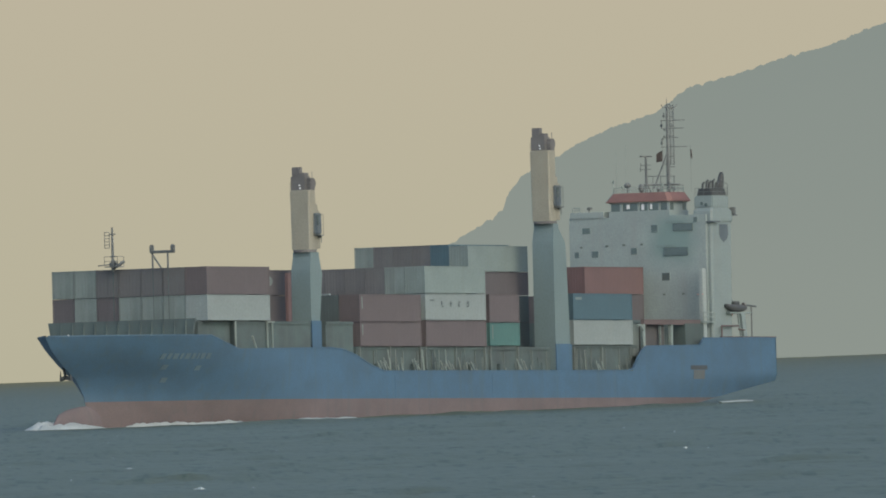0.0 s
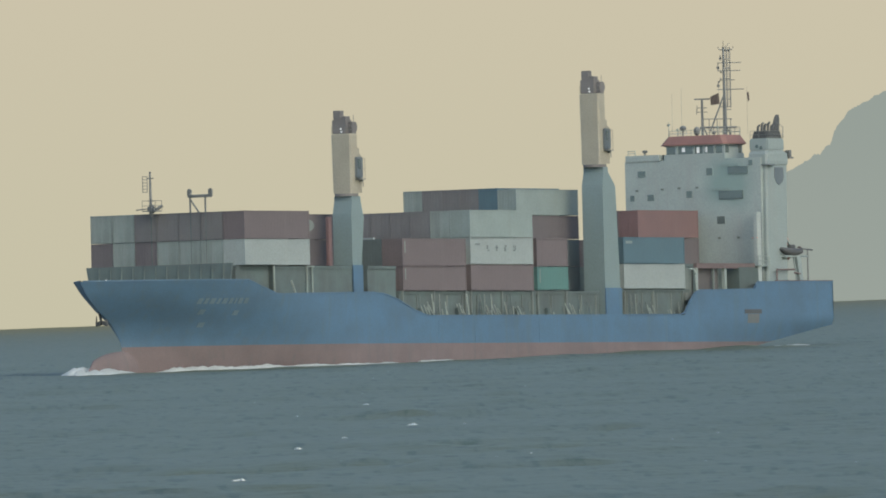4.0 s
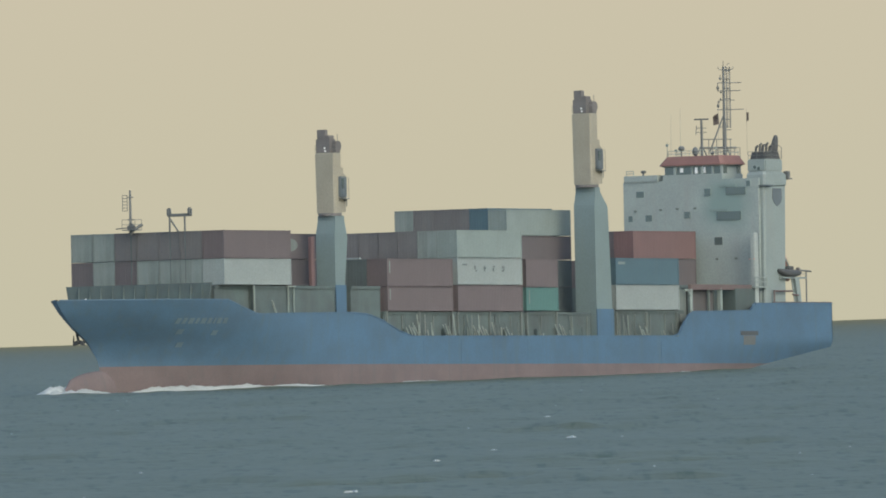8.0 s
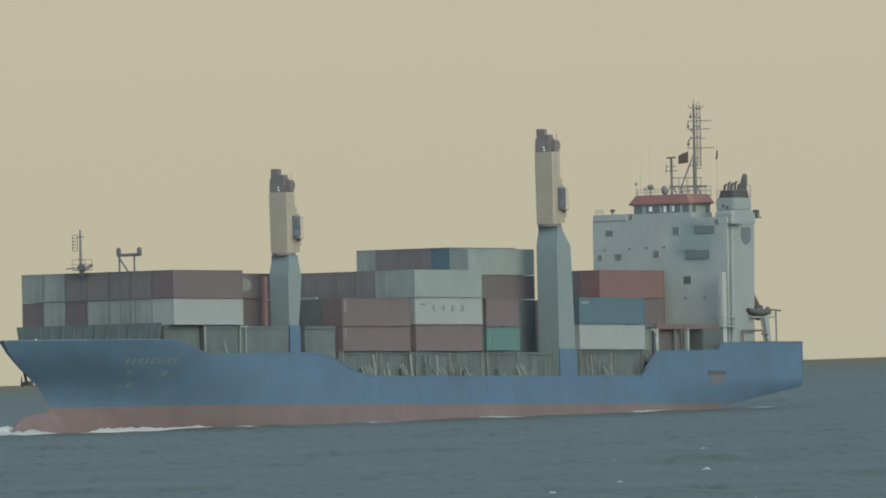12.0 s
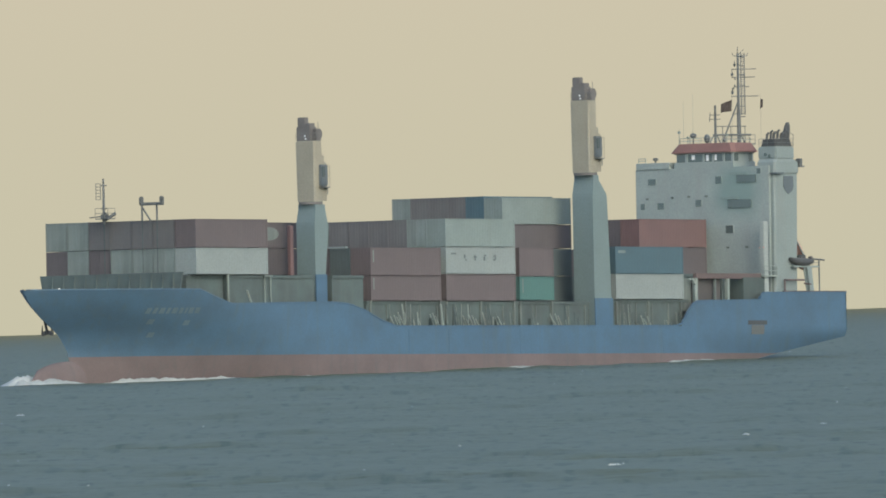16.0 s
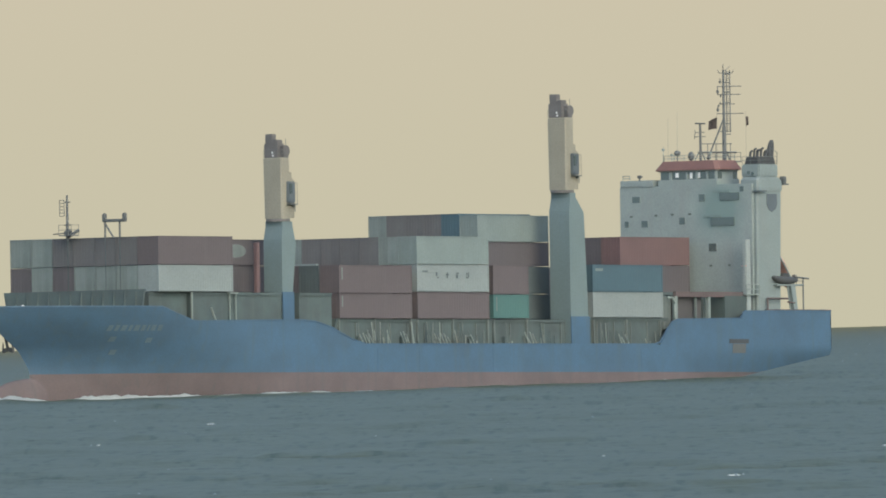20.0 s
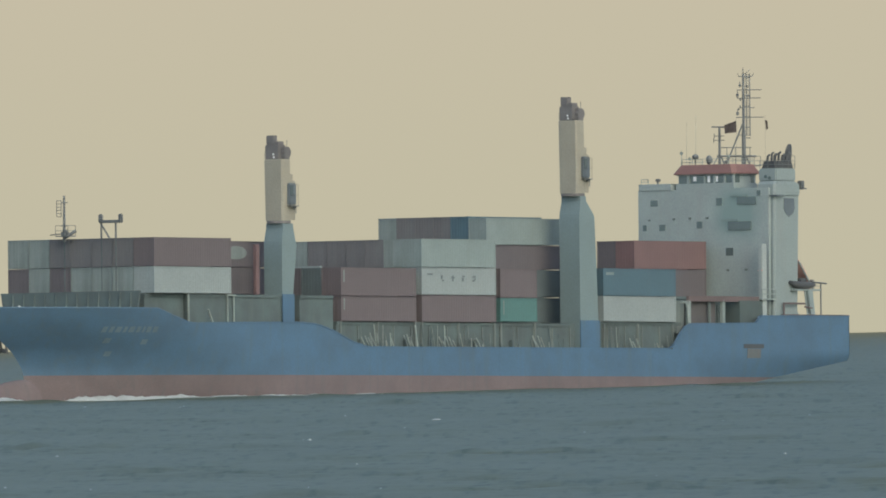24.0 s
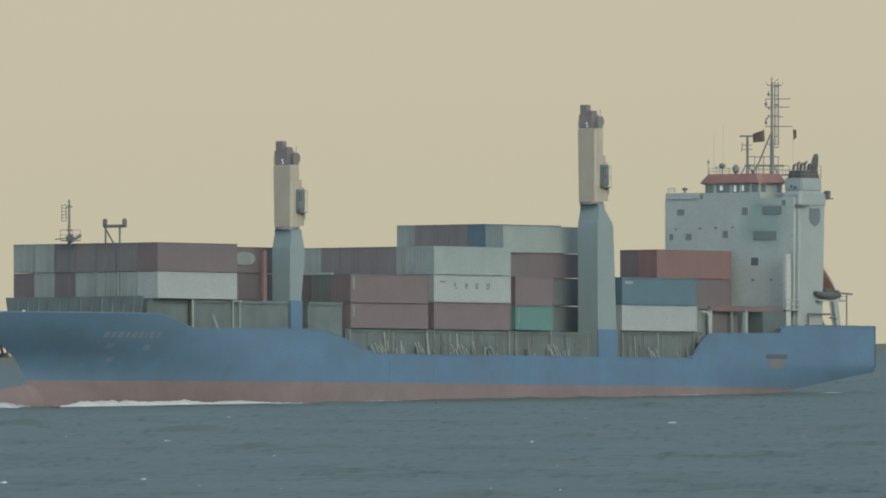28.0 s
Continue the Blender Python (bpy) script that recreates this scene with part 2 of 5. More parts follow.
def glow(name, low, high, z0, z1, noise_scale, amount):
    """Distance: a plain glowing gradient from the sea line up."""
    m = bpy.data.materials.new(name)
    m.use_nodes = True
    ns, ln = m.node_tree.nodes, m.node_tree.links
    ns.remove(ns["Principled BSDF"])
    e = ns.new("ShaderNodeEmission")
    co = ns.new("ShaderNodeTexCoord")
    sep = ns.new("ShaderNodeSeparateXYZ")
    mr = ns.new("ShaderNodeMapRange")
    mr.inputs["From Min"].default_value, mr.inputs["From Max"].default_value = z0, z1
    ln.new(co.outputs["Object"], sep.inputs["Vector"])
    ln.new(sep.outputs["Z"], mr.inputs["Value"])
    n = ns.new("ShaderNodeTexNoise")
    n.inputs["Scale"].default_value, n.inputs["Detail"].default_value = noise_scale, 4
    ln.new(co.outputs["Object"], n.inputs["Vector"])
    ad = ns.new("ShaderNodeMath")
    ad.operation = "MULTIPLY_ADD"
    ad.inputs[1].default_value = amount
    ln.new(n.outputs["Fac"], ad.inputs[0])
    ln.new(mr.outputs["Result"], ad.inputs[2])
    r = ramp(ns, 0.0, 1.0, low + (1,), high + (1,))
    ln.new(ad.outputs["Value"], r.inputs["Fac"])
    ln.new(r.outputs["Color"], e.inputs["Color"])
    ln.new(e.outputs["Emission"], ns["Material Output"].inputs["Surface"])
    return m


M["sky_haze"] = glow("sky_haze", (0.3185, 0.2885, 0.2180), (0.3450, 0.2965, 0.2300), 0, 110, 0.004, 0.25)
# The headland's haze is painted as its own glow, paler toward the sea.
M["hill_haze_glow"] = glow("hill_haze_glow", (0.1860, 0.1990, 0.1840), (0.1690, 0.1840, 0.1740), 0, 90, 0.02, 0.3)


def sea_material():
    m, ns, ln, p = nodes_of("sea_water")
    co = ns.new("ShaderNodeTexCoord")
    n1 = ns.new("ShaderNodeTexNoise")
    n1.inputs["Scale"].default_value, n1.inputs["Detail"].default_value = 1.0, 6
    n2 = ns.new("ShaderNodeTexNoise")
    n2.inputs["Scale"].default_value, n2.inputs["Detail"].default_value = 0.8, 6
    ln.new(co.outputs["Object"], n2.inputs["Vector"])
    mp = ns.new("ShaderNodeMapping")
    mp.inputs["Scale"].default_value = (0.5, 0.04, 1.0)
    ln.new(co.outputs["Object"], mp.inputs["Vector"])
    ln.new(mp.outputs["Vector"], n1.inputs["Vector"])
    n3 = ns.new("ShaderNodeTexNoise")
    n3.inputs["Scale"].default_value, n3.inputs["Detail"].default_value = 1.0, 4
    mp3 = ns.new("ShaderNodeMapping")
    mp3.inputs["Scale"].default_value = (0.06, 0.008, 1.0)
    ln.new(co.outputs["Object"], mp3.inputs["Vector"])
    ln.new(mp3.outputs["Vector"], n3.inputs["Vector"])
    mixn = ns.new("ShaderNodeMath")
    mixn.operation = "MULTIPLY_ADD"
    mixn.inputs[1].default_value = 0.45
    ln.new(n3.outputs["Fac"], mixn.inputs[0])
    half_n = ns.new("ShaderNodeMath")
    half_n.operation = "MULTIPLY"
    half_n.inputs[1].default_value = 0.55
    ln.new(n1.outputs["Fac"], half_n.inputs[0])
    ln.new(half_n.outputs["Value"], mixn.inputs[2])
    r = ramp(ns, 0.33, 0.67, (0.098, 0.120, 0.085, 1), (0.114, 0.138, 0.098, 1))
    ln.new(mixn.outputs["Value"], r.inputs["Fac"])
    # shading on short wavelets painted as dark flecks, stretched along the view
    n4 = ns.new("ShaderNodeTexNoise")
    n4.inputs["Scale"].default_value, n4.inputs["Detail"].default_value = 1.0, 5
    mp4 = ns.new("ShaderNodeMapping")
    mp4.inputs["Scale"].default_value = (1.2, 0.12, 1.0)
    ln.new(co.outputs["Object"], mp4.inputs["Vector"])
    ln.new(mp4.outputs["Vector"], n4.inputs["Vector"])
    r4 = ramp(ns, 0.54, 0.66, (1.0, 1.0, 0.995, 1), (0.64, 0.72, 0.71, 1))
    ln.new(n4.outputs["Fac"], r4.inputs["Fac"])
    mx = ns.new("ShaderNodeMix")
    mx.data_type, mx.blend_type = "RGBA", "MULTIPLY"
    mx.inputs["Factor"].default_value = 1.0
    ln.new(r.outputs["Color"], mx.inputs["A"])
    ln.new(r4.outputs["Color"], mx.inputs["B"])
    ln.new(mx.outputs["Result"], p.inputs["Base Color"])
    p.inputs["Roughness"].default_value = 0.55
    p.inputs["Specular IOR Level"].default_value = 0.15
    b = ns.new("ShaderNodeBump")
    b.inputs["Strength"].default_value, b.inputs["Distance"].default_value = 0.6, 0.25
    ln.new(n2.outputs["Fac"], b.inputs["Height"])
    ln.new(b.outputs["Normal"], p.inputs["Normal"])
    return m


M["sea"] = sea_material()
M["foam"] = paint("foam", (0.420, 0.460, 0.450), 0.9, 0.3, 0.15)


# ---- mesh helpers ----
def link_mesh(name, bm, mats, parent=None, label="", smooth=False):
    me = bpy.data.meshes.new(name)
    bmesh.ops.recalc_face_normals(bm, faces=bm.faces)
    bm.to_mesh(me)
    bm.free()
    for m in mats if isinstance(mats, (list, tuple)) else [mats]:
        me.materials.append(M[m])
    if smooth:
        me.polygons.foreach_set("use_smooth", [True] * len(me.polygons))
    ob = new(name, me)
    ob.parent = parent
    if label:
        ob["label"] = label
    return ob


def part(name, bm, material, parent, label="", smooth=False):
    return link_mesh(name, bm, material, parent, label, smooth)


def box(bm, x0, x1, y0, y1, z0, z1, mat=0, bevel=0.0):
    vs = [bm.verts.new((x, y, z)) for x in (x0, x1) for y in (y0, y1) for z in (z0, z1)]
    fs = []
    for q in ((0, 1, 3, 2), (4, 6, 7, 5), (0, 4, 5, 1), (2, 3, 7, 6), (0, 2, 6, 4), (1, 5, 7, 3)):
        f = bm.faces.new([vs[i] for i in q])
        f.material_index = mat
        fs.append(f)
    if bevel:
        es = list({e for f in fs for e in f.edges})
        bmesh.ops.bevel(bm, geom=es, offset=bevel, segments=2, affect="EDGES")
    return vs


def bar(bm, a, b, r, seg=8, r2=None):
    """A round bar from a to b."""
    a, b = Vector(a), Vector(b)
    r2 = r if r2 is None else r2
    q = (b - a).to_track_quat("Z", "Y")
    ring = []
    for c, rad in ((a, r), (b, r2)):
        ring.append([bm.verts.new(c + q @ Vector((rad * math.cos(k * math.tau / seg), rad * math.sin(k * math.tau / seg), 0))) for k in range(seg)])
    for k in range(seg):
        bm.faces.new((ring[0][k], ring[0][(k + 1) % seg], ring[1][(k + 1) % seg], ring[1][k]))
    bm.faces.new(ring[0][::-1])
    bm.faces.new(ring[1])


def loft(bm, rings, closed=True, caps=True):
    """Skin over rings of points, each of the same count."""
    vs = [[bm.verts.new(p) for p in r] for r in rings]
    n = len(rings[0])
    for a, b in zip(vs, vs[1:]):
        for k in range(n if closed else n - 1):
            bm.faces.new((a[k], a[(k + 1) % n], b[(k + 1) % n], b[k]))
    if caps and closed:
        bm.faces.new(vs[0][::-1])
        bm.faces.new(vs[-1])
    return vs


def rect(x0, x1, y0, y1, z, cut=0.0):
    """A level rectangle with cut corners, as a ring."""
    c = cut
    if not c:
        return [(x0, y0, z), (x1, y0, z), (x1, y1, z), (x0, y1, z)]
    return [(x0 + c, y0, z), (x1 - c, y0, z), (x1, y0 + c, z), (x1, y1 - c, z), (x1 - c, y1, z), (x0 + c, y1, z), (x0, y1 - c, z), (x0, y0 + c, z)]


def interp(x, table):
    xs, ys = zip(*table)
    return float(np.interp(x, xs, ys))


# ---- sea, sky, hill ----
MID = (28.0, -64.0)


def wave_table():
    rng = np.random.default_rng(7)
    rows = []
    for k in range(44):
        lam = 2.0 * (1.066 ** k)
        d = rng.normal(-1.35, 0.55)
        rows.append((math.cos(d) * math.tau / lam, math.sin(d) * math.tau / lam, 0.0098 * lam ** 0.28, rng.uniform(0, 6.28)))
    return rows


WAVE = wave_table()


def sea_height(X, Y):
    """Chop: many short wave trains added up, with peaked crests."""
    Z = X * 0.0
    for kx, ky, a, ph in WAVE:
        Z = Z + a * np.sin(kx * X + ky * Y + ph)
    group = 0.75 + 0.5 * np.sin(0.071 * X + 0.019 * Y + 1.0) * np.sin(0.033 * X - 0.043 * Y) + 0.35 * np.sin(0.21 * X + 0.05 * Y)
    Z = Z * group
    return Z + 0.9 * np.maximum(Z, 0) ** 2


def sea():
    """One sheet to the horizon; swell and chop are real relief over the near stretch."""
    ang = np.radians(np.concatenate([np.linspace(-180, -5.6, 40)[:-1], np.linspace(-5.6, 5.6, 440), np.linspace(5.6, 180, 40)[1:-1]]))
    rad = np.concatenate([np.array([0.0, 150, 350, 520]), np.geomspace(640, 2300, 860), np.geomspace(2310, 4985, 120)])
    A, R = np.meshgrid(ang, rad)
    X, Y = MID[0] + R * np.sin(A), MID[1] + R * np.cos(A)
    Z = sea_height(X, Y)
    fade = np.clip((R - 520) / 120, 0, 1) * np.clip((5.6 - np.abs(np.degrees(A))) / 0.3, 0, 1)
    Z = Z * fade * np.clip((5200 - R) / 2600, 0.2, 1)
    n, m = X.shape
    verts = np.stack([X, Y, Z], -1).reshape(-1, 3)
    i = np.arange(n * m).reshape(n, m)
    j = np.roll(i, -1, axis=1)
    faces = np.stack([i[:-1], i[1:], j[1:], j[:-1]], -1).reshape(-1, 4)
    me = bpy.data.meshes.new("water")
    me.from_pydata(verts.tolist(), [], faces.tolist())
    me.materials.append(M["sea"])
    me.polygons.foreach_set("use_smooth", [True] * len(me.polygons))
    ob = new("water", me)
    tagged(ob, "grey-green choppy sea under thick haze, out to the horizon", "sea", kind="structure")


def backdrop():
    bm = bmesh.new()
    n = 180
    rings = [[(MID[0] + 4900 * math.sin(k * math.tau / n), MID[1] + 4900 * math.cos(k * math.tau / n), z) for k in range(n)] for z in (-30, 60, 160, 260)]
    loft(bm, rings, caps=False)
    ob = link_mesh("backdrop", bm, "sky_haze", smooth=True)
    tagged(ob, "plain beige sky of evening haze above the horizon", "sky", kind="structure")


HILL = Vector((266.42, 4629.55, 0))
PX = 4700 / 34482.4


def hill():
    """A headland whose haze is put in as a glow: ridge line, spurs and gullies, falling to the sea on its seaward side.
    """
    prof = [(-36, 0), (-33, 26), (-25, 40), (0, 52), (18, 65), (38, 96), (53, 116), (66, 143), (88, 166), (108, 172), (150, 203), (175, 220), (215, 243), (250, 262),
            (269, 277), (274, 296), (302, 334), (357, 361), (402, 387), (472, 417), (542, 437), (602, 480), (682, 499), (772, 527), (852, 545), (932, 576), (1100, 620),
            (1400, 690), (1700, 640), (2300, 560), (3000, 300), (3500, 60), (3600, 0)]
    toward = Vector((0.057, 0.998, 0))
    side = Vector((0.998, -0.057, 0))
    cols = np.concatenate([np.linspace(-36, 1100, 420), np.linspace(1110, 3600, 120)])
    depth = np.linspace(0, 1, 22)
    verts, faces = [], []
    for c in cols:
        h = interp(c, prof) * PX
        for d in depth:
            out = -120 + 260 * d
            rise = min(1.0, (d / 0.62)) ** 0.75 if d < 0.62 else max(0.0, 1 - (d - 0.62) / 0.38)
            rough = noise.fractal(Vector((c * 0.012, d * 5, 3)), 0.9, 2.1, 5)
            z = h * rise * (1 + 0.10 * rough * (1 - abs(rise * 2 - 1))) + (0.6 * noise.noise(Vector((c * 0.09, 1, 7))) + 0.35 * noise.noise(Vector((c * 0.4, 4, 7))) if rise > 0.97 else 0)
            p = HILL + side * (c * PX) + toward * out
            verts.append((p.x, p.y, max(z, -0.5) if 0 < d < 1 else -2))
    m = len(depth)
    for a in range(len(cols) - 1):
        for b in range(m - 1):
            faces.append((a * m + b, a * m + b + 1, (a + 1) * m + b + 1, (a + 1) * m + b))
    me = bpy.data.meshes.new("headland")
    me.from_pydata(verts, [], faces)
    me.materials.append(M["hill_haze_glow"])
    me.polygons.foreach_set("use_smooth", [True] * len(me.polygons))
    tagged(new("headland", me), "blue-grey steep headland that glows in place of haze", "mountain", kind="structure")


sea()
backdrop()
hill()

# ---- the ship ----
ship = new("container_ship")
tagged(ship, "blue container ship with red boot-topping and two cream deck cranes", "ship")
CL = -0.3           # centre line
STEM = [(-6.0, 50.5), (0.0, 52.3), (2.4, 52.8), (3.3, 53.5), (4.4, 54.6), (5.9, 57.1), (7.35, 59.0), (8.65, 60.05)]
TOP = [(-70, 8.42), (-54.3, 8.36), (-54.2, 7.6), (-42.5, 7.48), (-41.5, 6.8), (-39.8, 4.9), (10.6, 4.83), (13.0, 5.4), (16.0, 6.45), (18.6, 7.1), (21.4, 7.26), (38.6, 7.1), (40.5, 7.75), (42.9, 8.55), (60.2, 8.65)]


def boot(x):
    return 2.04 - 0.001 * x


def half(x, z):
    """Half the breadth of the hull at station x and height z."""
    b = 10.2
    xe = interp(z, STEM)
    xs = interp(z, [(-6, 4), (0, 20), (4, 26), (8.6, 33)])
    p = interp(z, [(-6, 1.6), (0, 1.8), (8.6, 2.5)])
    if x > xs:
        b *= max(0.0, 1 - ((x - xs) / (xe - xs)) ** p)
    if x < -38:
        k = (-38 - x) / 32
        b *= 1 - 0.45 * k ** 1.5 * min(1.0, max(0.0, (4.6 - z) / 5.2)) ** 1.4
    return b


def counter(x):
    return interp(x, [(-70, 3.85), (-54.4, 1.5), (-46, -3.0), (-40, -6.0)])


def hull_skin(name, bottom, top, rows, material, label):
    bm = bmesh.new()
    us = sorted(set([-70 + 1.5 * k for k in range(58)] + [x for x, _ in TOP[:-4]] + [17 + 43.2 * k / 44 for k in range(45)]))
    for sgn in (1, -1):
        cols = []
        for u in us:
            lo, hi = max(bottom(u), counter(u)), top(u)
            lo = min(lo, hi)
            col = []
            for k in range(rows + 1):
                z = lo + (hi - lo) * k / rows
                x = u
                if u > 17:
                    x = 17 + (u - 17) / 43.2 * (interp(z, STEM) - 17)
                col.append(bm.verts.new((x, CL + sgn * half(x, z), z)))
            cols.append(col)
        for a, b in zip(cols, cols[1:]):
            for k in range(rows):
                try:
                    bm.faces.new((a[k], b[k], b[k + 1], a[k + 1]))
                except ValueError:
                    pass
    bmesh.ops.remove_doubles(bm, verts=bm.verts, dist=0.004)
    # the stem is a hard edge
    for e in bm.edges:
        if len(e.link_faces) == 2 and e.calc_face_angle(0.0) > radians(28):
            e.smooth = False
    return part(name, bm, material, ship, label, smooth=True)


def hull():
    ztop = lambda x: interp(x, TOP)
    top = hull_skin("hull_plating", boot, ztop, 12, "hull_blue", "faded blue hull plating")
    hull_skin("boot_topping", lambda x: -6.0, boot, 8, "boot_red", "worn red boot-topping at the waterline")
    bm = bmesh.new()
    zs = [3.85, 4.6, 6.0, 7.2, 8.42]
    pts = [(-70.0, CL + half(-70, z), z) for z in zs] + [(-70.0, CL - half(-70, z), z) for z in zs[::-1]]
    loft(bm, [pts, [(x + 0.2, y, z) for x, y, z in pts]])
    part("transom", bm, "hull_blue", ship)
    # rail on the bulwark's edge
    bm = bmesh.new()
    xs = [-70 + k * 1.0 for k in range(130)] + [59.7]
    for sgn in (1, -1):
        prev = None
        for x in xs:
            z = ztop(x)
            b = half(x, min(z, 8.6))
            r = [bm.verts.new((x, CL + sgn * (b + dy), z + dz)) for dy, dz in ((-0.22, 0), (0.05, 0), (0.05, 0.12), (-0.22, 0.12))]
            if prev:
                for k in range(4):
                    bm.faces.new((prev[k], prev[(k + 1) % 4], r[(k + 1) % 4], r[k]))
            prev = r
    part("bulwark_rail", bm, "hull_blue", ship)
    # bare rusty strip along the quarter's rail
    bm = bmesh.new()
    box(bm, -69.9, -58.5, CL + half(-66, 8.3) - 0.2, CL + half(-66, 8.3) + 0.06, 8.52, 8.6)
    part("rusty_capping", bm, "rust_red", ship, "rust-stained capping on the quarter")
    # decks
    bm = bmesh.new()
    for x0, x1, z in ((-69.8, -54.3, 7.3), (-54.3, -42, 6.5), (-42, 14, 4.2), (14, 41, 6.1), (41, 58.6, 7.6)):
        n = 10
        for k in range(n):
            a, b = x0 + (x1 - x0) * k / n, x0 + (x1 - x0) * (k + 1) / n
            ha, hb = half(a, z) - 0.12, half(b, z) - 0.12
            bm.faces.new([bm.verts.new(v) for v in ((a, CL - ha, z), (b, CL - hb, z), (b, CL + hb, z), (a, CL + ha, z))])
    part("deck", bm, "deck_green", ship)
    # bulb at the stem
    bm = bmesh.new()
    rings = []
    for k in range(13):
        f = k / 12
        x = 46 + 12.9 * f
        r = 1.95 * math.sqrt(max(0.0, 1 - max(0.0, (f - 0.45) / 0.55) ** 2)) + 0.02
        rings.append([(x, CL + 0.42 * r * math.cos(a * math.tau / 16), -0.35 + 1.0 * r * math.sin(a * math.tau / 16)) for a in range(16)])
    loft(bm, rings)
    part("bulbous_bow", bm, "boot_red", ship, smooth=True)


hull()

# ---- containers ----
BOX_MESH = {}
CARGO = []
WORDS = {"box_brown": "faded brown", "box_maroon": "dark maroon", "box_red": "red", "box_white": "white", "box_grey": "pale grey", "box_blue": "blue", "box_green": "green", "box_lifted_brown": "lightened grey-brown", "box_pale": "dirty pale grey", "box_dull": "dull grey-white", "box_gap_shade": "shade-toned grey-green"}


def corrugated(bm, length, x0, y, z0, z1, along, out):
    """One wall of trapezoid ribs from z0 to z1."""
    n = int(length / 0.28)
    prev = None
    for k in range(n):
        for f, d in ((0.0, 0.0), (0.26, 0.0), (0.5, -0.018), (0.76, -0.018)):
            s = (k + f) * length / n
            q = (x0 + s, y + out * d) if along == "x" else (y + out * d, x0 + s)
            c = (bm.verts.new((*q, z0)), bm.verts.new((*q, z1)))
            if prev:
                bm.faces.new((prev[0], c[0], c[1], prev[1]))
            prev = c


def container_parts(length, height, material, width):
    key = (length, height, material, width)
    if key in BOX_MESH:
        return BOX_MESH[key]
    L, W, H = length, width, height
    made = []

    def keep(name, bm):
        me = bpy.data.meshes.new(name)
        bmesh.ops.recalc_face_normals(bm, faces=bm.faces)
        bm.to_mesh(me)
        bm.free()
        me.materials.append(M[material])
        made.append((name, me))

    bm = bmesh.new()
    for y, out in ((-W / 2 + 0.03, -1), (W / 2 - 0.03, 1)):
        corrugated(bm, L - 0.3, -L / 2 + 0.15, y, 0.15, H - 0.1, "x", out)
    corrugated(bm, W - 0.3, -W / 2 + 0.15, -L / 2 + 0.05, 0.15, H - 0.1, "y", -1)
    box(bm, -L / 2 + 0.1, L / 2 - 0.1, -W / 2 + 0.1, W / 2 - 0.1, H - 0.08, H - 0.03)
    box(bm, -L / 2 + 0.1, L / 2 - 0.1, -W / 2 + 0.1, W / 2 - 0.1, 0.12, 0.17)
    keep("panel", bm)
    bm = bmesh.new()
    for sx in (-1, 1):
        for sy in (-1, 1):
            xa, ya = sx * (L / 2 - 0.16), sy * (W / 2 - 0.12)
            box(bm, min(xa, sx * L / 2), max(xa, sx * L / 2), min(ya, sy * W / 2), max(ya, sy * W / 2), 0, H)
    for sy in (-1, 1):
        ya = sy * (W / 2 - 0.1)
        for z0, z1 in ((0.02, 0.17), (H - 0.12, H - 0.01)):
            box(bm, -L / 2 + 0.16, L / 2 - 0.16, min(ya, sy * W / 2), max(ya, sy * W / 2), z0, z1)
    for sx in (-1, 1):
        xa = sx * (L / 2 - 0.12)
        for z0, z1 in ((0.02, 0.17), (H - 0.14, H - 0.01)):
            box(bm, min(xa, sx * L / 2), max(xa, sx * L / 2), -W / 2 + 0.12, W / 2 - 0.12, z0, z1)
    keep("frame", bm)
    for sgn in (-1, 1):
        bm = bmesh.new()
        y0, y1 = (0.01, W / 2 - 0.13) if sgn > 0 else (-W / 2 + 0.13, -0.01)
        box(bm, L / 2 - 0.1, L / 2 - 0.05, y0, y1, 0.17, H - 0.14, bevel=0.012)
        for k in (0.3, 0.72):
            yy = y0 + (y1 - y0) * k
            bar(bm, (L / 2 - 0.03, yy, 0.12), (L / 2 - 0.03, yy, H - 0.08), 0.018, 6)
        keep("door", bm)
    BOX_MESH[key] = made
    return made


def container(x_fore, y_port, z, material, length=12.19, height=2.59, label="", width=2.5):
    """A container whose forward end lies at x_fore and whose port side at y_port, in the ship's space."""
    e = new("shipping_container")
    for name, me in container_parts(length, height, material, width):
        o = new(name, me)
        o.parent = e
    kind = "forty-foot" if length > 8 else "twenty-foot"
    tagged(e, label or f"{WORDS[material]} corrugated {kind} steel container stacked on deck", "container", "containers on deck")
    CARGO.append((e, pose(x_fore - length / 2, y_port - width / 2, z)))
    return e


def stack(x_fore, base, tiers, heights, first=0, length=12.19, pitch=2.6):
    """Tiers from below; each a word of letters for the columns from port to starboard, '.' for none."""
    names = {"b": "box_brown", "m": "box_maroon", "r": "box_red", "w": "box_white", "g": "box_grey", "u": "box_blue", "e": "box_green", "p": "box_lifted_brown", "q": "box_pale", "t": "box_gap_shade"}
    z = base
    for row, h in zip(tiers, heights):
        for c, ch in enumerate(row):
            if ch != ".":
                container(x_fore, 8.6 - pitch * (c + first), z, names[ch], length, h, width=pitch - 0.08)
        z += h + 0.04


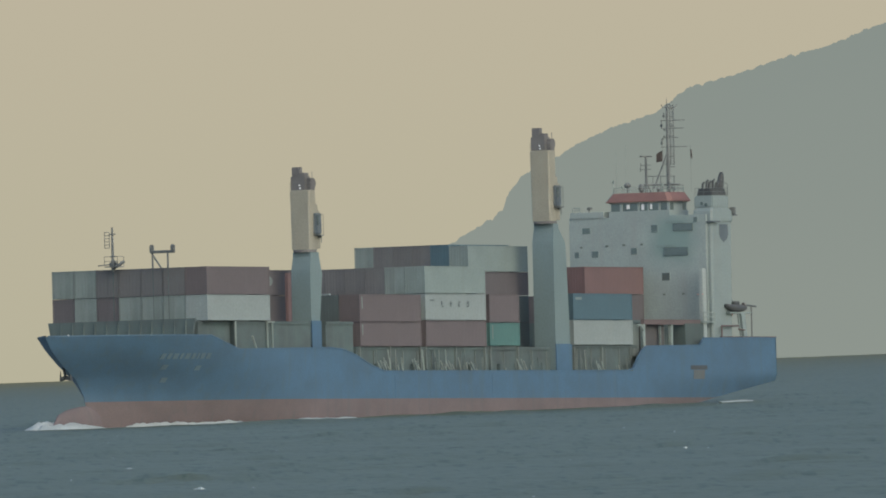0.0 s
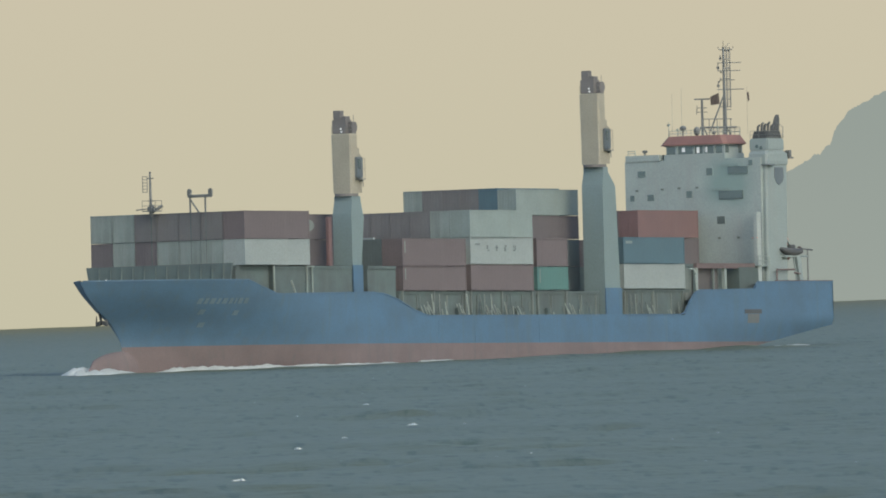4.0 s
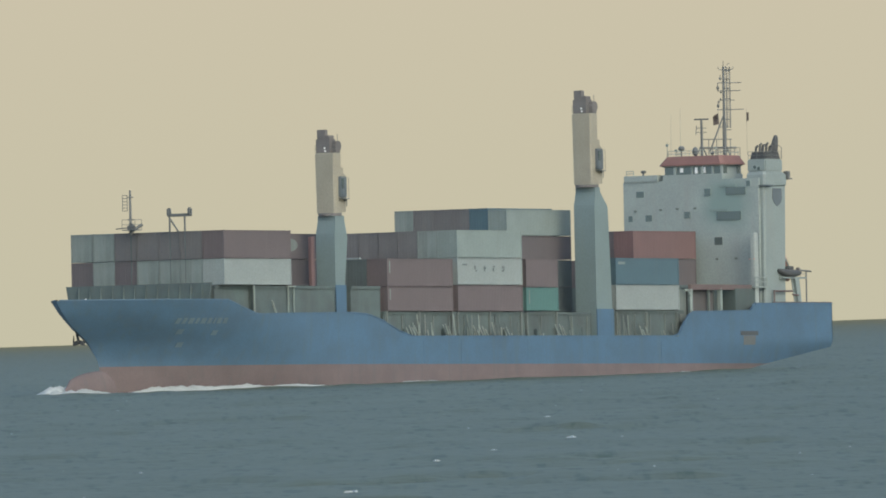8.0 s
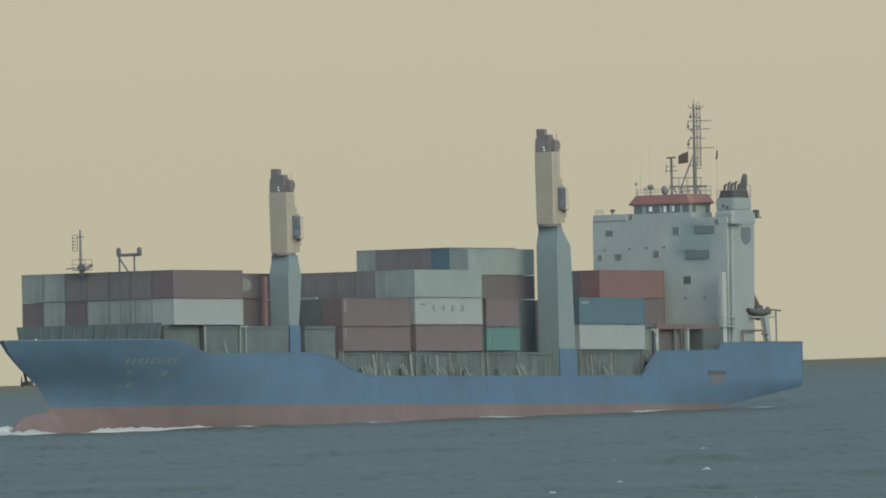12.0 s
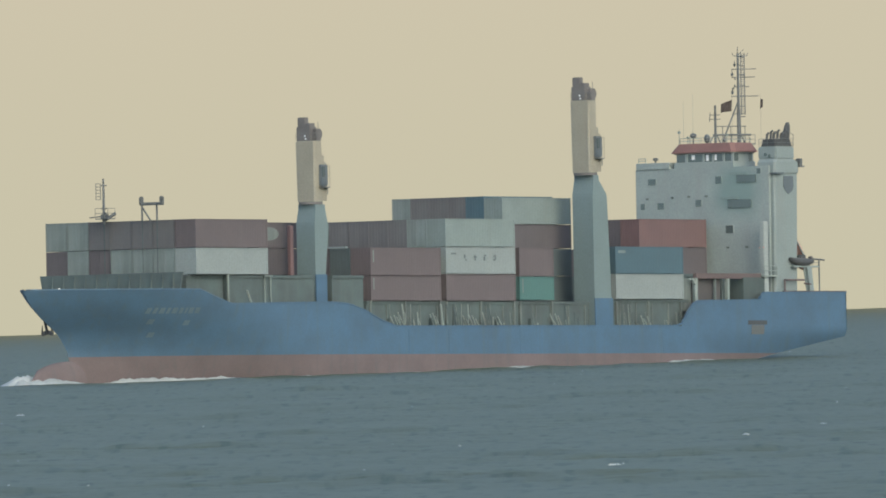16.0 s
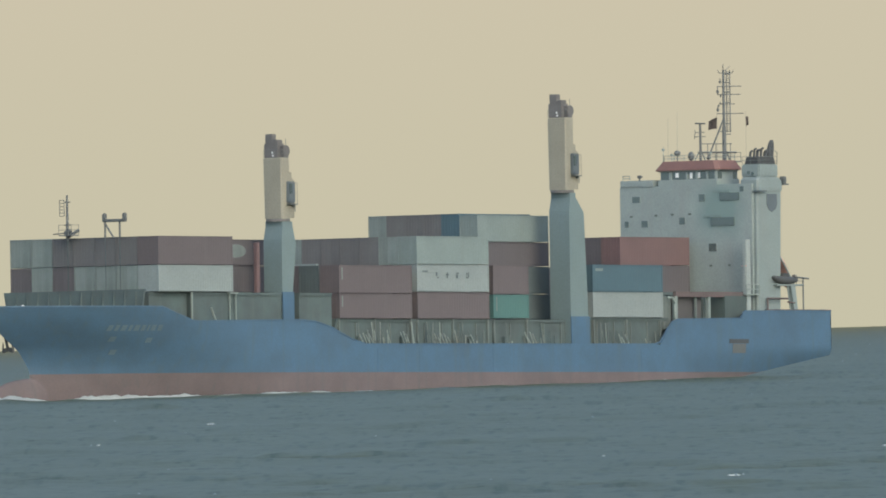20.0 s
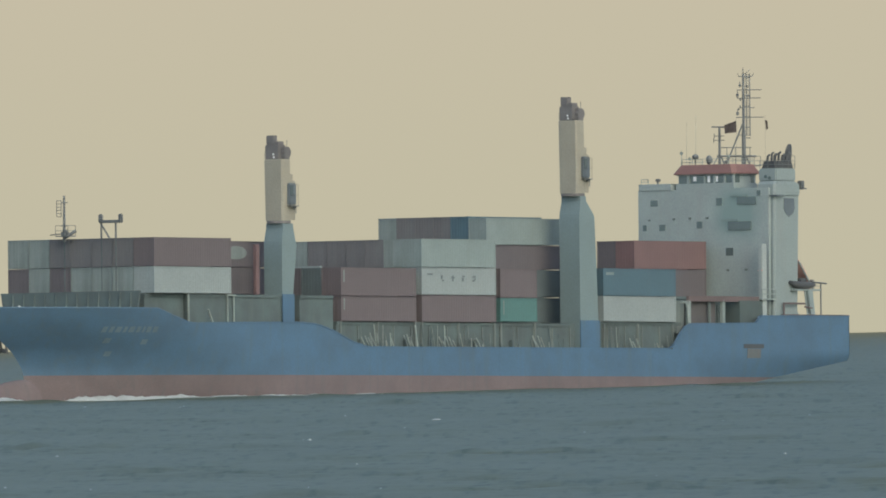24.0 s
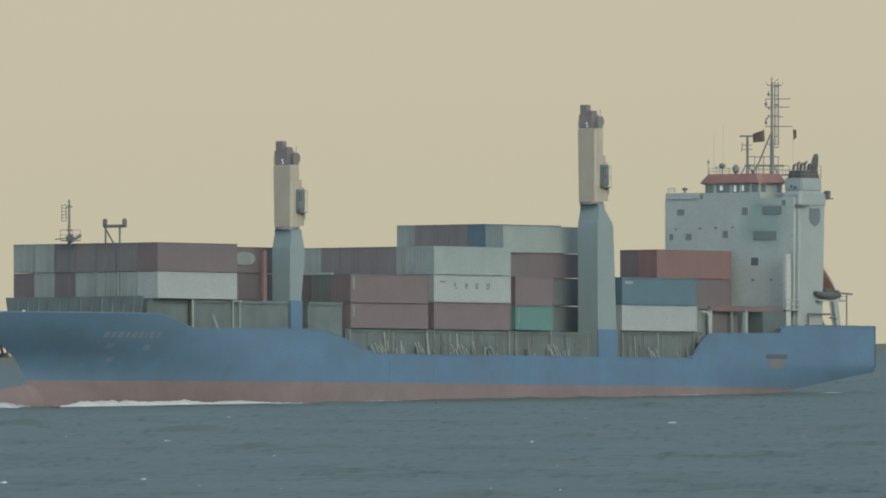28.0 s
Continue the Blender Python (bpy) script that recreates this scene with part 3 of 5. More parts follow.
stack(42.9, 10.12, ["wqqqmqm", "bppppqq"], [2.66, 2.86], pitch=2.7)
stack(30.0, 7.6, ["ttmmm", "mmmmm", "mmmmm"], [2.6, 2.65, 2.62], first=2)
stack(13.1, 7.5, ["bttmmmm", "btmmmmm"], [2.52, 2.85])
stack(0.0, 7.5, ["bmmmmmm", "wgmmmmm"], [2.72, 2.75])
for k, colour in enumerate(("box_dull", "box_pale", "box_lifted_brown", "box_lifted_brown", "box_lifted_brown", "box_lifted_brown", "box_pale")):
    container(0.0, 8.6 - 2.45 * k, 13.05, colour, 12.19, 2.86)
for k, colour in enumerate(("box_dull", "box_blue", "box_lifted_brown", "box_lifted_brown", "box_lifted_brown", "box_pale")):
    y = 3.56 - 2.34 * k
    shade = "box_gap_shade" if k == 0 else "box_maroon"
    container(-17.1, y, 7.6, shade, 12.19, 2.6, width=2.32)
    container(-17.1, y, 10.24, shade, 12.19, 2.8, width=2.32)
    container(-17.1, y, 13.08, "box_maroon", 12.19, 2.45, width=2.32)
    container(-17.1, y, 15.57, colour, 12.19, 2.72 if k == 0 else 2.92, width=2.32)
stack(-12.9, 7.6, ["e", "b"], [2.4, 2.95], length=6.06)
stack(-30.0, 7.72, ["w", "u"], [2.6, 2.8])
for k, top in enumerate(("box_red", "box_maroon", "", "")):
    y = 1.3 - 2.46 * k
    container(-44.7, y, 10.42, "box_maroon", 12.19, 2.9, width=2.4)
    if top:
        container(-44.7, y, 13.36, top, 12.19, 2.92, width=2.4)


def container_marks():
    """Unreadable lettering on the white container amidships and a small mark on the blue one."""
    white = next(o for o, m in CARGO if abs(m.translation.x + 6.1) < 0.2 and abs(m.translation.z - 10.26) < 0.1 and m.translation.y > 7)
    strokes = (((-0.26, 0.05, 0.0, 0.14), (-0.02, 0.24, 0.22, 0.62)), ((-0.1, 0.1, 0.0, 0.62), (-0.28, 0.26, 0.3, 0.44)),
               ((-0.22, 0.2, 0.46, 0.6), (-0.05, 0.24, 0.0, 0.4)), ((-0.26, -0.08, 0.12, 0.62), (-0.1, 0.26, 0.0, 0.16), (0.04, 0.2, 0.3, 0.6)))
    for k, sign in enumerate(strokes):
        bm = bmesh.new()
        x = 2.7 - k * 1.72
        for x0, x1, z0, z1 in sign:
            box(bm, x + x0, x + x1, 1.262, 1.272, 1.36 + z0, 1.36 + z1)
        part("lettering", bm, "bar_dark", white)
    bm = bmesh.new()
    box(bm, 4.3, 5.2, 1.262, 1.272, 1.98, 2.16)
    part("small_lettering", bm, "bar_dark", white)
    dark = next(o for o, m in CARGO if abs(m.translation.x - 23.9) < 0.2 and abs(m.translation.z - 12.93) < 0.1 and m.translation.y > 2)
    bm = bmesh.new()
    oval = [(-0.5 + 1.7 * math.cos(a * math.tau / 20), 1.45 + 0.68 * math.sin(a * math.tau / 20)) for a in range(20)]
    loft(bm, [[(x, 1.2, z) for x, z in oval], [(x, 1.275, z) for x, z in oval]])
    part("logo_patch", bm, "box_pale", dark, "pale worn oval emblem")
    blue = next(o for o, m in CARGO if abs(m.translation.x + 36.1) < 0.2 and abs(m.translation.z - 10.36) < 0.1)
    bm = bmesh.new()
    box(bm, 4.3, 5.6, 1.262, 1.272, 2.12, 2.4)
    part("small_lettering", bm, "box_pale", blue)
    # pale number strips near the forward posts
    for xc, zc, x, z0, z1 in ((7.005, 7.5, 5.62, 1.15, 2.3), (7.005, 10.06, 5.62, 1.35, 2.6), (-15.93, 7.6, 2.5, 0.7, 2.15)):
        for o, m in CARGO:
            if abs(m.translation.x - xc) < 0.1 and abs(m.translation.z - zc) < 0.1 and m.translation.y > 7:
                bm = bmesh.new()
                box(bm, x - 0.09, x + 0.09, 1.262, 1.272, z0, z1)
                part("number_strip", bm, "box_pale", o)


container_marks()


# ---- cranes ----
def rail_run(bm, pts, height, r=0.03, every=1.2):
    """A railing of posts and two bars along the points."""
    for a, b in zip(pts, pts[1:]):
        a, b = Vector(a), Vector(b)
        n = max(1, int((b - a).length / every))
        for k in range(n + 1):
            q = a.lerp(b, k / n)
            bar(bm, q, q + Vector((0, 0, height)), r, 5)
        for f in (0.5, 1.0):
            bar(bm, a + Vector((0, 0, height * f)), b + Vector((0, 0, height * f)), r, 5)


def crane(xf, y0, y1, foot, blue_top, shoulder, grey_top, cream_top, aft):
    """Slewing deck crane at the port rail; xf: its forward face, y0 and y1: its inboard and outboard sides, aft: the after face at foot, shoulder and head."""
    a0, a1, a2 = aft
    bm = bmesh.new()
    loft(bm, [rect(a0, xf - 0.03, y0, y1, foot), rect(a0 + 0.03, xf - 0.03, y0, y1, blue_top), rect(a1, xf - 0.03, y0, y1, shoulder), rect(a1 + 0.15, xf - 0.05, y0, y1, shoulder + 0.35), rect(a2 - 0.25, xf - 0.3, y0 + 0.08, y1 - 0.05, grey_top - 0.5), rect(a2 - 0.2, xf - 0.3, y0 + 0.08, y1 - 0.05, grey_top)])
    base = part("crane_column", bm, "crane_grey", ship, "grey-green steel crane column")
    bm = bmesh.new()
    box(bm, a0 - 0.03, xf + 0.02, y1, y1 + 0.12, foot, blue_top)
    part("side_plate", bm, "hull_blue", base, "blue plating on the outboard side")
    cx, cy = (a2 + xf - 0.3) / 2, (y0 + y1) / 2
    bm = bmesh.new()
    bar(bm, (cx, cy, grey_top), (cx, cy, grey_top + 0.28), 1.22, 24)
    part("slewing_ring", bm, "dark_gear", base, "dark slewing ring")
    bm = bmesh.new()
    z0, z1 = grey_top + 0.28, cream_top
    loft(bm, [rect(cx - 0.72, cx + 0.7, cy - 1.2, cy + 1.05, z0, 0.12), rect(cx - 0.64, cx + 0.75, cy - 1.27, cy + 1.09, z1 - 0.1, 0.12), rect(cx - 0.58, cx + 0.7, cy - 1.22, cy + 1.04, z1, 0.12)])
    part("housing", bm, "crane_cream", base, "cream slewing housing")
    bm = bmesh.new()
    box(bm, cx - 1.42, cx - 0.6, cy - 0.2, cy + 1.03, z0 + 0.1, z0 + 4.0, bevel=0.05)
    box(bm, cx - 1.1, cx - 0.6, cy - 0.2, cy + 1.0, z0 + 4.0, z0 + 4.7, bevel=0.05)
    part("ladder_trunk", bm, "crane_cream", base)
    bm = bmesh.new()
    box(bm, cx - 0.5, cx + 0.68, cy - 1.15, cy + 0.55, z1, z1 + 1.45, bevel=0.06)
    box(bm, cx - 0.4, cx + 0.55, cy - 1.05, cy + 0.45, z1 + 1.45, z1 + 1.8, bevel=0.06)
    box(bm, cx - 0.05, cx + 0.6, cy - 1.05, cy - 0.1, z1 + 1.5, z1 + 2.4, bevel=0.06)
    part("sheave_head", bm, "dark_gear", base, "dark rusty sheave head")
    bm = bmesh.new()
    bar(bm, (cx - 0.3, cy - 0.75, z1 + 0.68), (cx - 0.3, cy + 0.98, z1 + 0.68), 0.56, 18)
    box(bm, cx - 0.62, cx + 0.2, cy - 0.6, cy + 1.02, z1, z1 + 1.22, bevel=0.05)
    part("winch", bm, "dark_gear", base, "dark hoisting winch drum")
    bm = bmesh.new()
    for y, z in ((-0.05, 0.5), (0.02, 0.2)):
        bar(bm, (cx + 0.6, cy + y, z1 + z), (cx + 0.74, cy + y, z1 + z), 0.1, 10)
    part("floodlight", bm, "lamp_white", base)
    bm = bmesh.new()
    rail_run(bm, [(cx + 0.68, cy - 1.2, z1), (cx + 0.68, cy + 1.0, z1), (cx - 0.55, cy + 1.0, z1), (cx - 0.55, cy - 1.2, z1)], 0.8, 0.02)
    bar(bm, (cx - 0.35, cy + 0.85, z1), (cx - 0.35, cy + 0.85, z1 + 1.9), 0.03, 5)
    part("railing", bm, "mast_grey", base)
    # the cab hangs on the after side, in a cage of bars
    bm = bmesh.new()
    c0, c1 = z0 + 1.6, z0 + 3.75
    box(bm, cx - 1.15, cx - 0.05, cy + 0.93, cy + 1.4, c0, c1, bevel=0.07)
    cab = part("cab", bm, "badge_teal", base, "dark glazed operator's cab")
    bm = bmesh.new()
    rail_run(bm, [(cx - 0.3, cy + 1.5, c0 - 0.08), (cx - 1.3, cy + 1.5, c0 - 0.08), (cx - 1.3, cy + 1.05, c0 - 0.08)], 2.1, 0.02, 0.7)
    part("cab_cage", bm, "mast_grey", base)
    bm = bmesh.new()
    bar(bm, (cx - 1.1, cy + 1.35, c0 - 0.9), (cx - 1.1, cy + 1.35, c0 - 0.1), 0.05, 6)
    part("cable_drop", bm, "mast_grey", base)
    bm = bmesh.new()
    box(bm, cx - 1.2, cx - 0.9, cy + 1.0, cy + 1.35, c0 - 0.4, c0 - 0.18, bevel=0.04)
    part("bracket", bm, "mast_grey", base)
    bm = bmesh.new()
    box(bm, cx - 1.34, cx - 0.05, cy + 0.95, cy + 1.54, c0 - 0.18, c0 - 0.08)
    part("platform", bm, "mast_grey", base)
    bm = bmesh.new()
    box(bm, cx - 0.62, cx - 0.14, cy + 1.402, cy + 1.42, c0 + 0.9, c1 - 0.2)
    part("cab_window", bm, "glass_dark", base)
    return base


crane(22.1, 5.9, 8.2, 6.0, 10.15, 15.1, 17.25, 23.7, (20.3, 19.7, 20.4))
crane(-25.75, 6.28, 8.85, 4.2, 7.8, 18.3, 20.5, 28.25, (-28.85, -28.3, -26.75))


# ---- deck structures ----
def forecastle():
    bm = bmesh.new()
    loft(bm, [rect(44.6, 44.85, -8.3, 7.6, 7.6), rect(44.6, 44.85, -9.3, 7.95, 8.7), rect(44.6, 44.85, -9.6, 8.25, 10.35)])
    wall = part("breakwater", bm, "coaming_dark", ship, "dark stained steel breakwater across the forecastle")
    for k in range(12):
        bm = bmesh.new()
        y = -8.0 + k * 1.38
        loft(bm, [[(44.85, y - 0.05, 7.6), (45.2, y - 0.05, 7.6), (45.2, y + 0.05, 7.6), (44.85, y + 0.05, 7.6)], [(44.85, y - 0.05, 10.2), (44.95, y - 0.05, 10.2), (44.95, y + 0.05, 10.2), (44.85, y + 0.05, 10.2)]])
        part("stiffener", bm, "coaming_dark", wall)
    # foremast, close before the stack
    X0, Y0 = 43.75, -2.2
    bm = bmesh.new()
    bar(bm, (X0, Y0, 7.6), (X0, Y0, 15.4), 0.05, 10)
    mast = part("foremast", bm, "coaming_dark", ship, "thin grey mast with a dark lamp platform")
    bm = bmesh.new()
    bar(bm, (X0, Y0, 15.4), (X0, Y0, 20.0), 0.16, 10, 0.1)
    for z in (17.0, 19.3):
        bar(bm, (X0, Y0 - 0.35, z), (X0, Y0 + 0.4, z), 0.06, 6)
    part("mast_pole", bm, "mast_grey", mast)
    bm = bmesh.new()
    rail_run(bm, [(X0 + 0.6, Y0 - 0.65, 16.0), (X0 + 0.6, Y0 + 0.95, 16.0), (X0 - 0.6, Y0 + 0.95, 16.0)], 1.0, 0.025, 0.9)
    part("platform_railing", bm, "mast_grey", mast)
    bm = bmesh.new()
    bar(bm, (X0, Y0 - 1.8, 16.1), (X0, Y0 + 0.3, 16.25), 0.06, 6)
    part("lamp_arm", bm, "mast_grey", mast)
    bm = bmesh.new()
    box(bm, X0 - 0.4, X0 + 0.3, Y0 - 0.35, Y0 + 0.45, 15.7, 16.6, bevel=0.2)
    part("lamp_housing", bm, "mast_grey", mast)
    bm = bmesh.new()
    bar(bm, (X0 + 0.1, Y0 + 0.4, 15.9), (X0 - 0.5, Y0 + 1.1, 16.5), 0.16, 8)
    part("searchlight", bm, "mast_grey", mast)
    bm = bmesh.new()
    box(bm, X0 - 0.6, X0 + 0.6, Y0 - 0.65, Y0 + 0.95, 15.9, 16.0)
    part("platform", bm, "mast_grey", mast)
    bm = bmesh.new()
    for y in (Y0 - 0.88, Y0 - 0.3):
        bar(bm, (X0 + 0.1, y, 17.9), (X0 + 0.1, y, 19.5), 0.035, 5)
    for k in range(6):
        z = 17.9 + k * 0.32
        bar(bm, (X0 + 0.1, Y0 - 0.88, z), (X0 + 0.1, Y0 - 0.3, z), 0.03, 5)
    part("ladder_cage", bm, "mast_grey", mast)
    # goal post with two lamps
    bm = bmesh.new()
    for y in (2.85, 4.7):
        bar(bm, (44.1, y, 15.6), (44.1, y, 17.2), 0.1, 8)
    box(bm, 43.9, 44.3, 2.65, 5.5, 17.15, 17.45, bevel=0.05)
    bar(bm, (44.1, 3.9, 15.6), (44.1, 2.8, 17.1), 0.09, 6)
    goal = part("goal_post", bm, "mast_grey", ship, "dark steel goal post above the forward stack")
    bm = bmesh.new()
    for y in (2.85, 4.7):
        bar(bm, (44.1, y, 10.3), (44.1, y, 15.6), 0.04, 8)
    part("leg", bm, "coaming_dark", goal)
    for y in (2.8, 5.35):
        bm = bmesh.new()
        box(bm, 43.9, 44.35, y - 0.2, y + 0.2, 17.2, 18.05, bevel=0.1)
        part("lamp_housing", bm, "mast_grey", goal)
    # lamp on the breakwater
    bm = bmesh.new()
    bar(bm, (45.15, -6.95, 8.98), (45.3, -6.85, 8.98), 0.12, 14)
    bar(bm, (44.8, -6.95, 8.98), (45.16, -6.95, 8.98), 0.04, 6)
    part("bow_lamp", bm, "lamp_white", ship, "small white lamp on the breakwater")
    # anchor at the stem
    bm = bmesh.new()
    bar(bm, (55.75, -1.0, 6.1), (55.25, -1.0, 4.6), 0.14, 8)
    for sgn in (-1, 1):
        loft(bm, [[(55.3, -1.0 + sgn * 0.1, 4.3), (55.3, -1.0 + sgn * 0.1, 4.7), (54.9, -1.0 + sgn * 0.1, 4.7), (54.9, -1.0 + sgn * 0.1, 4.3)],
                  [(55.35, -1.0 + sgn * 0.65, 4.15), (55.35, -1.0 + sgn * 0.65, 4.5), (55.0, -1.0 + sgn * 0.65, 4.5), (55.0, -1.0 + sgn * 0.65, 4.15)],
                  [(55.35, -1.0 + sgn * 0.55, 5.0), (55.35, -1.0 + sgn * 0.55, 5.2), (55.25, -1.0 + sgn * 0.55, 5.2), (55.25, -1.0 + sgn * 0.55, 5.0)]])
    part("anchor", bm, "anchor_black", ship, "black stockless anchor hanging at the stem")


forecastle()


def hull_patch(x0, x1, z0, z1, name, material):
    """A thin plate that follows the port plating."""
    bm = bmesh.new()
    n = 5
    rings = []
    for k in range(n + 1):
        x = x0 + (x1 - x0) * k / n
        rings.append([(x, CL + half(x, z) + d, z) for z, d in ((z0, -0.04), (z0, 0.04), (z1, 0.04), (z1, -0.04))])
    loft(bm, rings)
    return part(name, bm, material, ship)


def hull_marks():
    x = 48.15
    for w in (0.5, 0.42, 0.55, 0.36, 0.55, 0.42, 0.22, 0.5, 0.52):
        hull_patch(x - w, x, 6.2, 6.78, "name_bar", "bar_white")
        x -= w + 0.24
    for x, z in ((47.3, 5.4), (46.4, 4.1), (43.4, 5.27)):
        hull_patch(x - 0.65, x, z - 0.25, z + 0.25, "draught_mark", "bar_white")
    # pilot hatch in the quarter: flat dark plate, its colour standing for the shaded opening
    hull_patch(-55.3, -51.9, 5.05, 5.5, "side_hatch", "slot_dark")["label"] = "dark oblong plate for the shaded side opening, rust below"
    hull_patch(-54.8, -52.5, 4.05, 5.02, "stained_plate", "stained_blue")
    # welded seams and fender bars down the side
    for x in (8.5, 1.5, -11.0, -36.5):
        bm = bmesh.new()
        zt = interp(x, TOP)
        box(bm, x - 0.07, x + 0.07, CL + half(x, 3) - 0.05, CL + half(x, 3) + 0.02, boot(x) + 0.05, zt - 0.3)
        part("fender_bar", bm, "hull_blue", ship)


hull_marks()


def under_containers():
    """Hatch coamings, pedestals, lashing rods and posts below the stacks."""
    # Walls stand near the ship's side; their dark colour replaces deep shade.
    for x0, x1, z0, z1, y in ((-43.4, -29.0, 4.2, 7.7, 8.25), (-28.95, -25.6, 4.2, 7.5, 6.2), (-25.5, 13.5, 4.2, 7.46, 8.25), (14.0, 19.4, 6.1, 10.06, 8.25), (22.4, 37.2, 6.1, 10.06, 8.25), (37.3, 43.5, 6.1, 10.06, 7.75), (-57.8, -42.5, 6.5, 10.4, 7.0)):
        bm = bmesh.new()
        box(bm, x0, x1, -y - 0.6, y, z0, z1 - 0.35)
        coam = part("hatch_coaming", bm, "coaming_dark", ship, "grey-green hatch coaming, darkened for the shade below the stacks")
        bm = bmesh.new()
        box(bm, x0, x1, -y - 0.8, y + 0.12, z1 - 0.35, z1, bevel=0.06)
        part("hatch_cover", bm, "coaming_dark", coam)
        k = 0
        x = x0 + 0.8
        while x < min(x1, 13.0):
            bm = bmesh.new()
            box(bm, x - 0.06, x + 0.06, y, y + 0.12, z0, z1 - 0.4)
            part("stay", bm, "shade_steel", coam)
            x += 2.9
    rnd = random.Random(3)
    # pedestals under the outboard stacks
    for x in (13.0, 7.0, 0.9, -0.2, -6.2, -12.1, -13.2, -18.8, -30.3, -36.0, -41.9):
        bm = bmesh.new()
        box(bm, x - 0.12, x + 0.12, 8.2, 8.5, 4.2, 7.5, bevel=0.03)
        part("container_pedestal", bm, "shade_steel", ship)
    # lashing rods, bottle screws and stowed gear, all leaning a little
    xs = [rnd.uniform(-23.5, 11.5) for _ in range(54)] + [rnd.uniform(-41, -31) for _ in range(14)] + [-1.0, -1.6, -2.2, -5.9, -6.5, -7.0, -20.2, -20.8, -21.3, 6.6, 7.2, 8.0]
    for x in xs:
        bm = bmesh.new()
        h = rnd.choice((0.5, 0.8, 1.1, 1.6, 2.4))
        z = 4.75
        y = rnd.uniform(8.5, 9.3)
        bar(bm, (x, y, z), (x + rnd.uniform(-0.35, 0.35), y - 0.2, z + h), rnd.uniform(0.03, 0.075), 6)
        part("lashing_rod", bm, rnd.choice(("post_pale", "shade_steel", "shade_steel", "coaming_dark")), ship)
    # sheaves of bright rods left leaning in their racks
    for x0, n, step in ((9.6, 4, 0.55), (2.8, 3, 0.5), (-3.0, 5, 0.55), (-18.4, 4, 0.45), (-8.6, 2, 0.6), (-34.5, 3, 0.6)):
        for k in range(n):
            bm = bmesh.new()
            x, h = x0 - k * step, rnd.uniform(0.8, 1.5)
            bar(bm, (x, 9.0, 4.75), (x + rnd.uniform(0.35, 0.6), 8.75, 4.75 + h), 0.06, 6)
            part("lashing_rod", bm, "post_pale", ship)
    for x in (2.2, -9.3, -15.2, 9.6):
        bm = bmesh.new()
        box(bm, x - 0.55, x + 0.55, 8.25, 8.7, 4.2, 5.7, bevel=0.06)
        part("deck_locker", bm, "coaming_dark", ship)
    # posts by the fore stack and on the quarter
    for x, z0, z1, w in ((37.45, 6.1, 10.1, 0.1), (31.2, 6.1, 10.0, 0.08), (30.2, 6.1, 10.0, 0.08), (-44.2, 6.6, 9.95, 0.22), (-47.9, 6.6, 9.85, 0.13), (-50.05, 6.6, 10.1, 0.2)):
        bm = bmesh.new()
        box(bm, x - w, x + w, 8.4, 8.4 + 2 * w, z0, z1, bevel=0.04)
        part("post", bm, "shade_steel" if x == -47.9 else "post_pale", ship)
    bm = bmesh.new()
    bar(bm, (34.8, 8.9, 8.5), (34.0, 8.9, 7.1), 0.11, 6)
    part("stowed_rod", bm, "post_pale", ship)
    bm = bmesh.new()
    box(bm, 30.0, 31.4, 8.4, 8.66, 9.9, 10.05)
    part("post_head", bm, "post_pale", ship)
    bm = bmesh.new()
    for x0, x1 in ((-44.2, -50.05), (-50.05, -56.0)):
        box(bm, x1, x0, 8.4, 8.8, 9.87, 10.42)
    part("gallery_beam", bm, "rust_red", ship)
    # Added steel bulkhead that closes off a dark hole ahead of the quarter.
    bm = bmesh.new()
    box(bm, -44.0, -42.4, 6.0, 8.3, 4.3, 9.9, bevel=0.05)
    part("stair_trunk", bm, "shade_steel", ship)
    # pipe with a short bent arm by the forward post
    bm = bmesh.new()
    bend = [(-43.75, 6.7), (-43.75, 9.2), (-43.55, 9.6), (-43.1, 9.8), (-42.6, 9.8)]
    for (xa, za), (xb, zb) in zip(bend, bend[1:]):
        bar(bm, (xa, 8.95, za), (xb, 8.95, zb), 0.12, 8)
    part("vent_pipe", bm, "post_pale", ship, "pale gooseneck vent pipe", smooth=True)
    bm = bmesh.new()
    box(bm, -49.5, -44.9, 7.25, 8.1, 6.5, 9.9, bevel=0.05)
    part("deck_house", bm, "rust_dark", ship)
    bm = bmesh.new()
    box(bm, -56.6, -52.6, 7.0, 8.9, 6.5, 10.0, bevel=0.05)
    part("store_locker", bm, "winch_green", ship)
    # red equipment locker ahead of the forward crane
    bm = bmesh.new()
    box(bm, 24.9, 25.5, 7.2, 7.6, 10.06, 15.1, bevel=0.05)
    part("fire_locker", bm, "box_red", ship, "red equipment locker")
    # white bar laid across the stack ahead of the bridge bay
    bm = bmesh.new()
    box(bm, 7.2, 7.6, -3.0, 1.5, 12.93, 13.22, bevel=0.04)
    part("spreader_bar", bm, "white_paint", ship, "white steel bar lying across the stack")


under_containers()


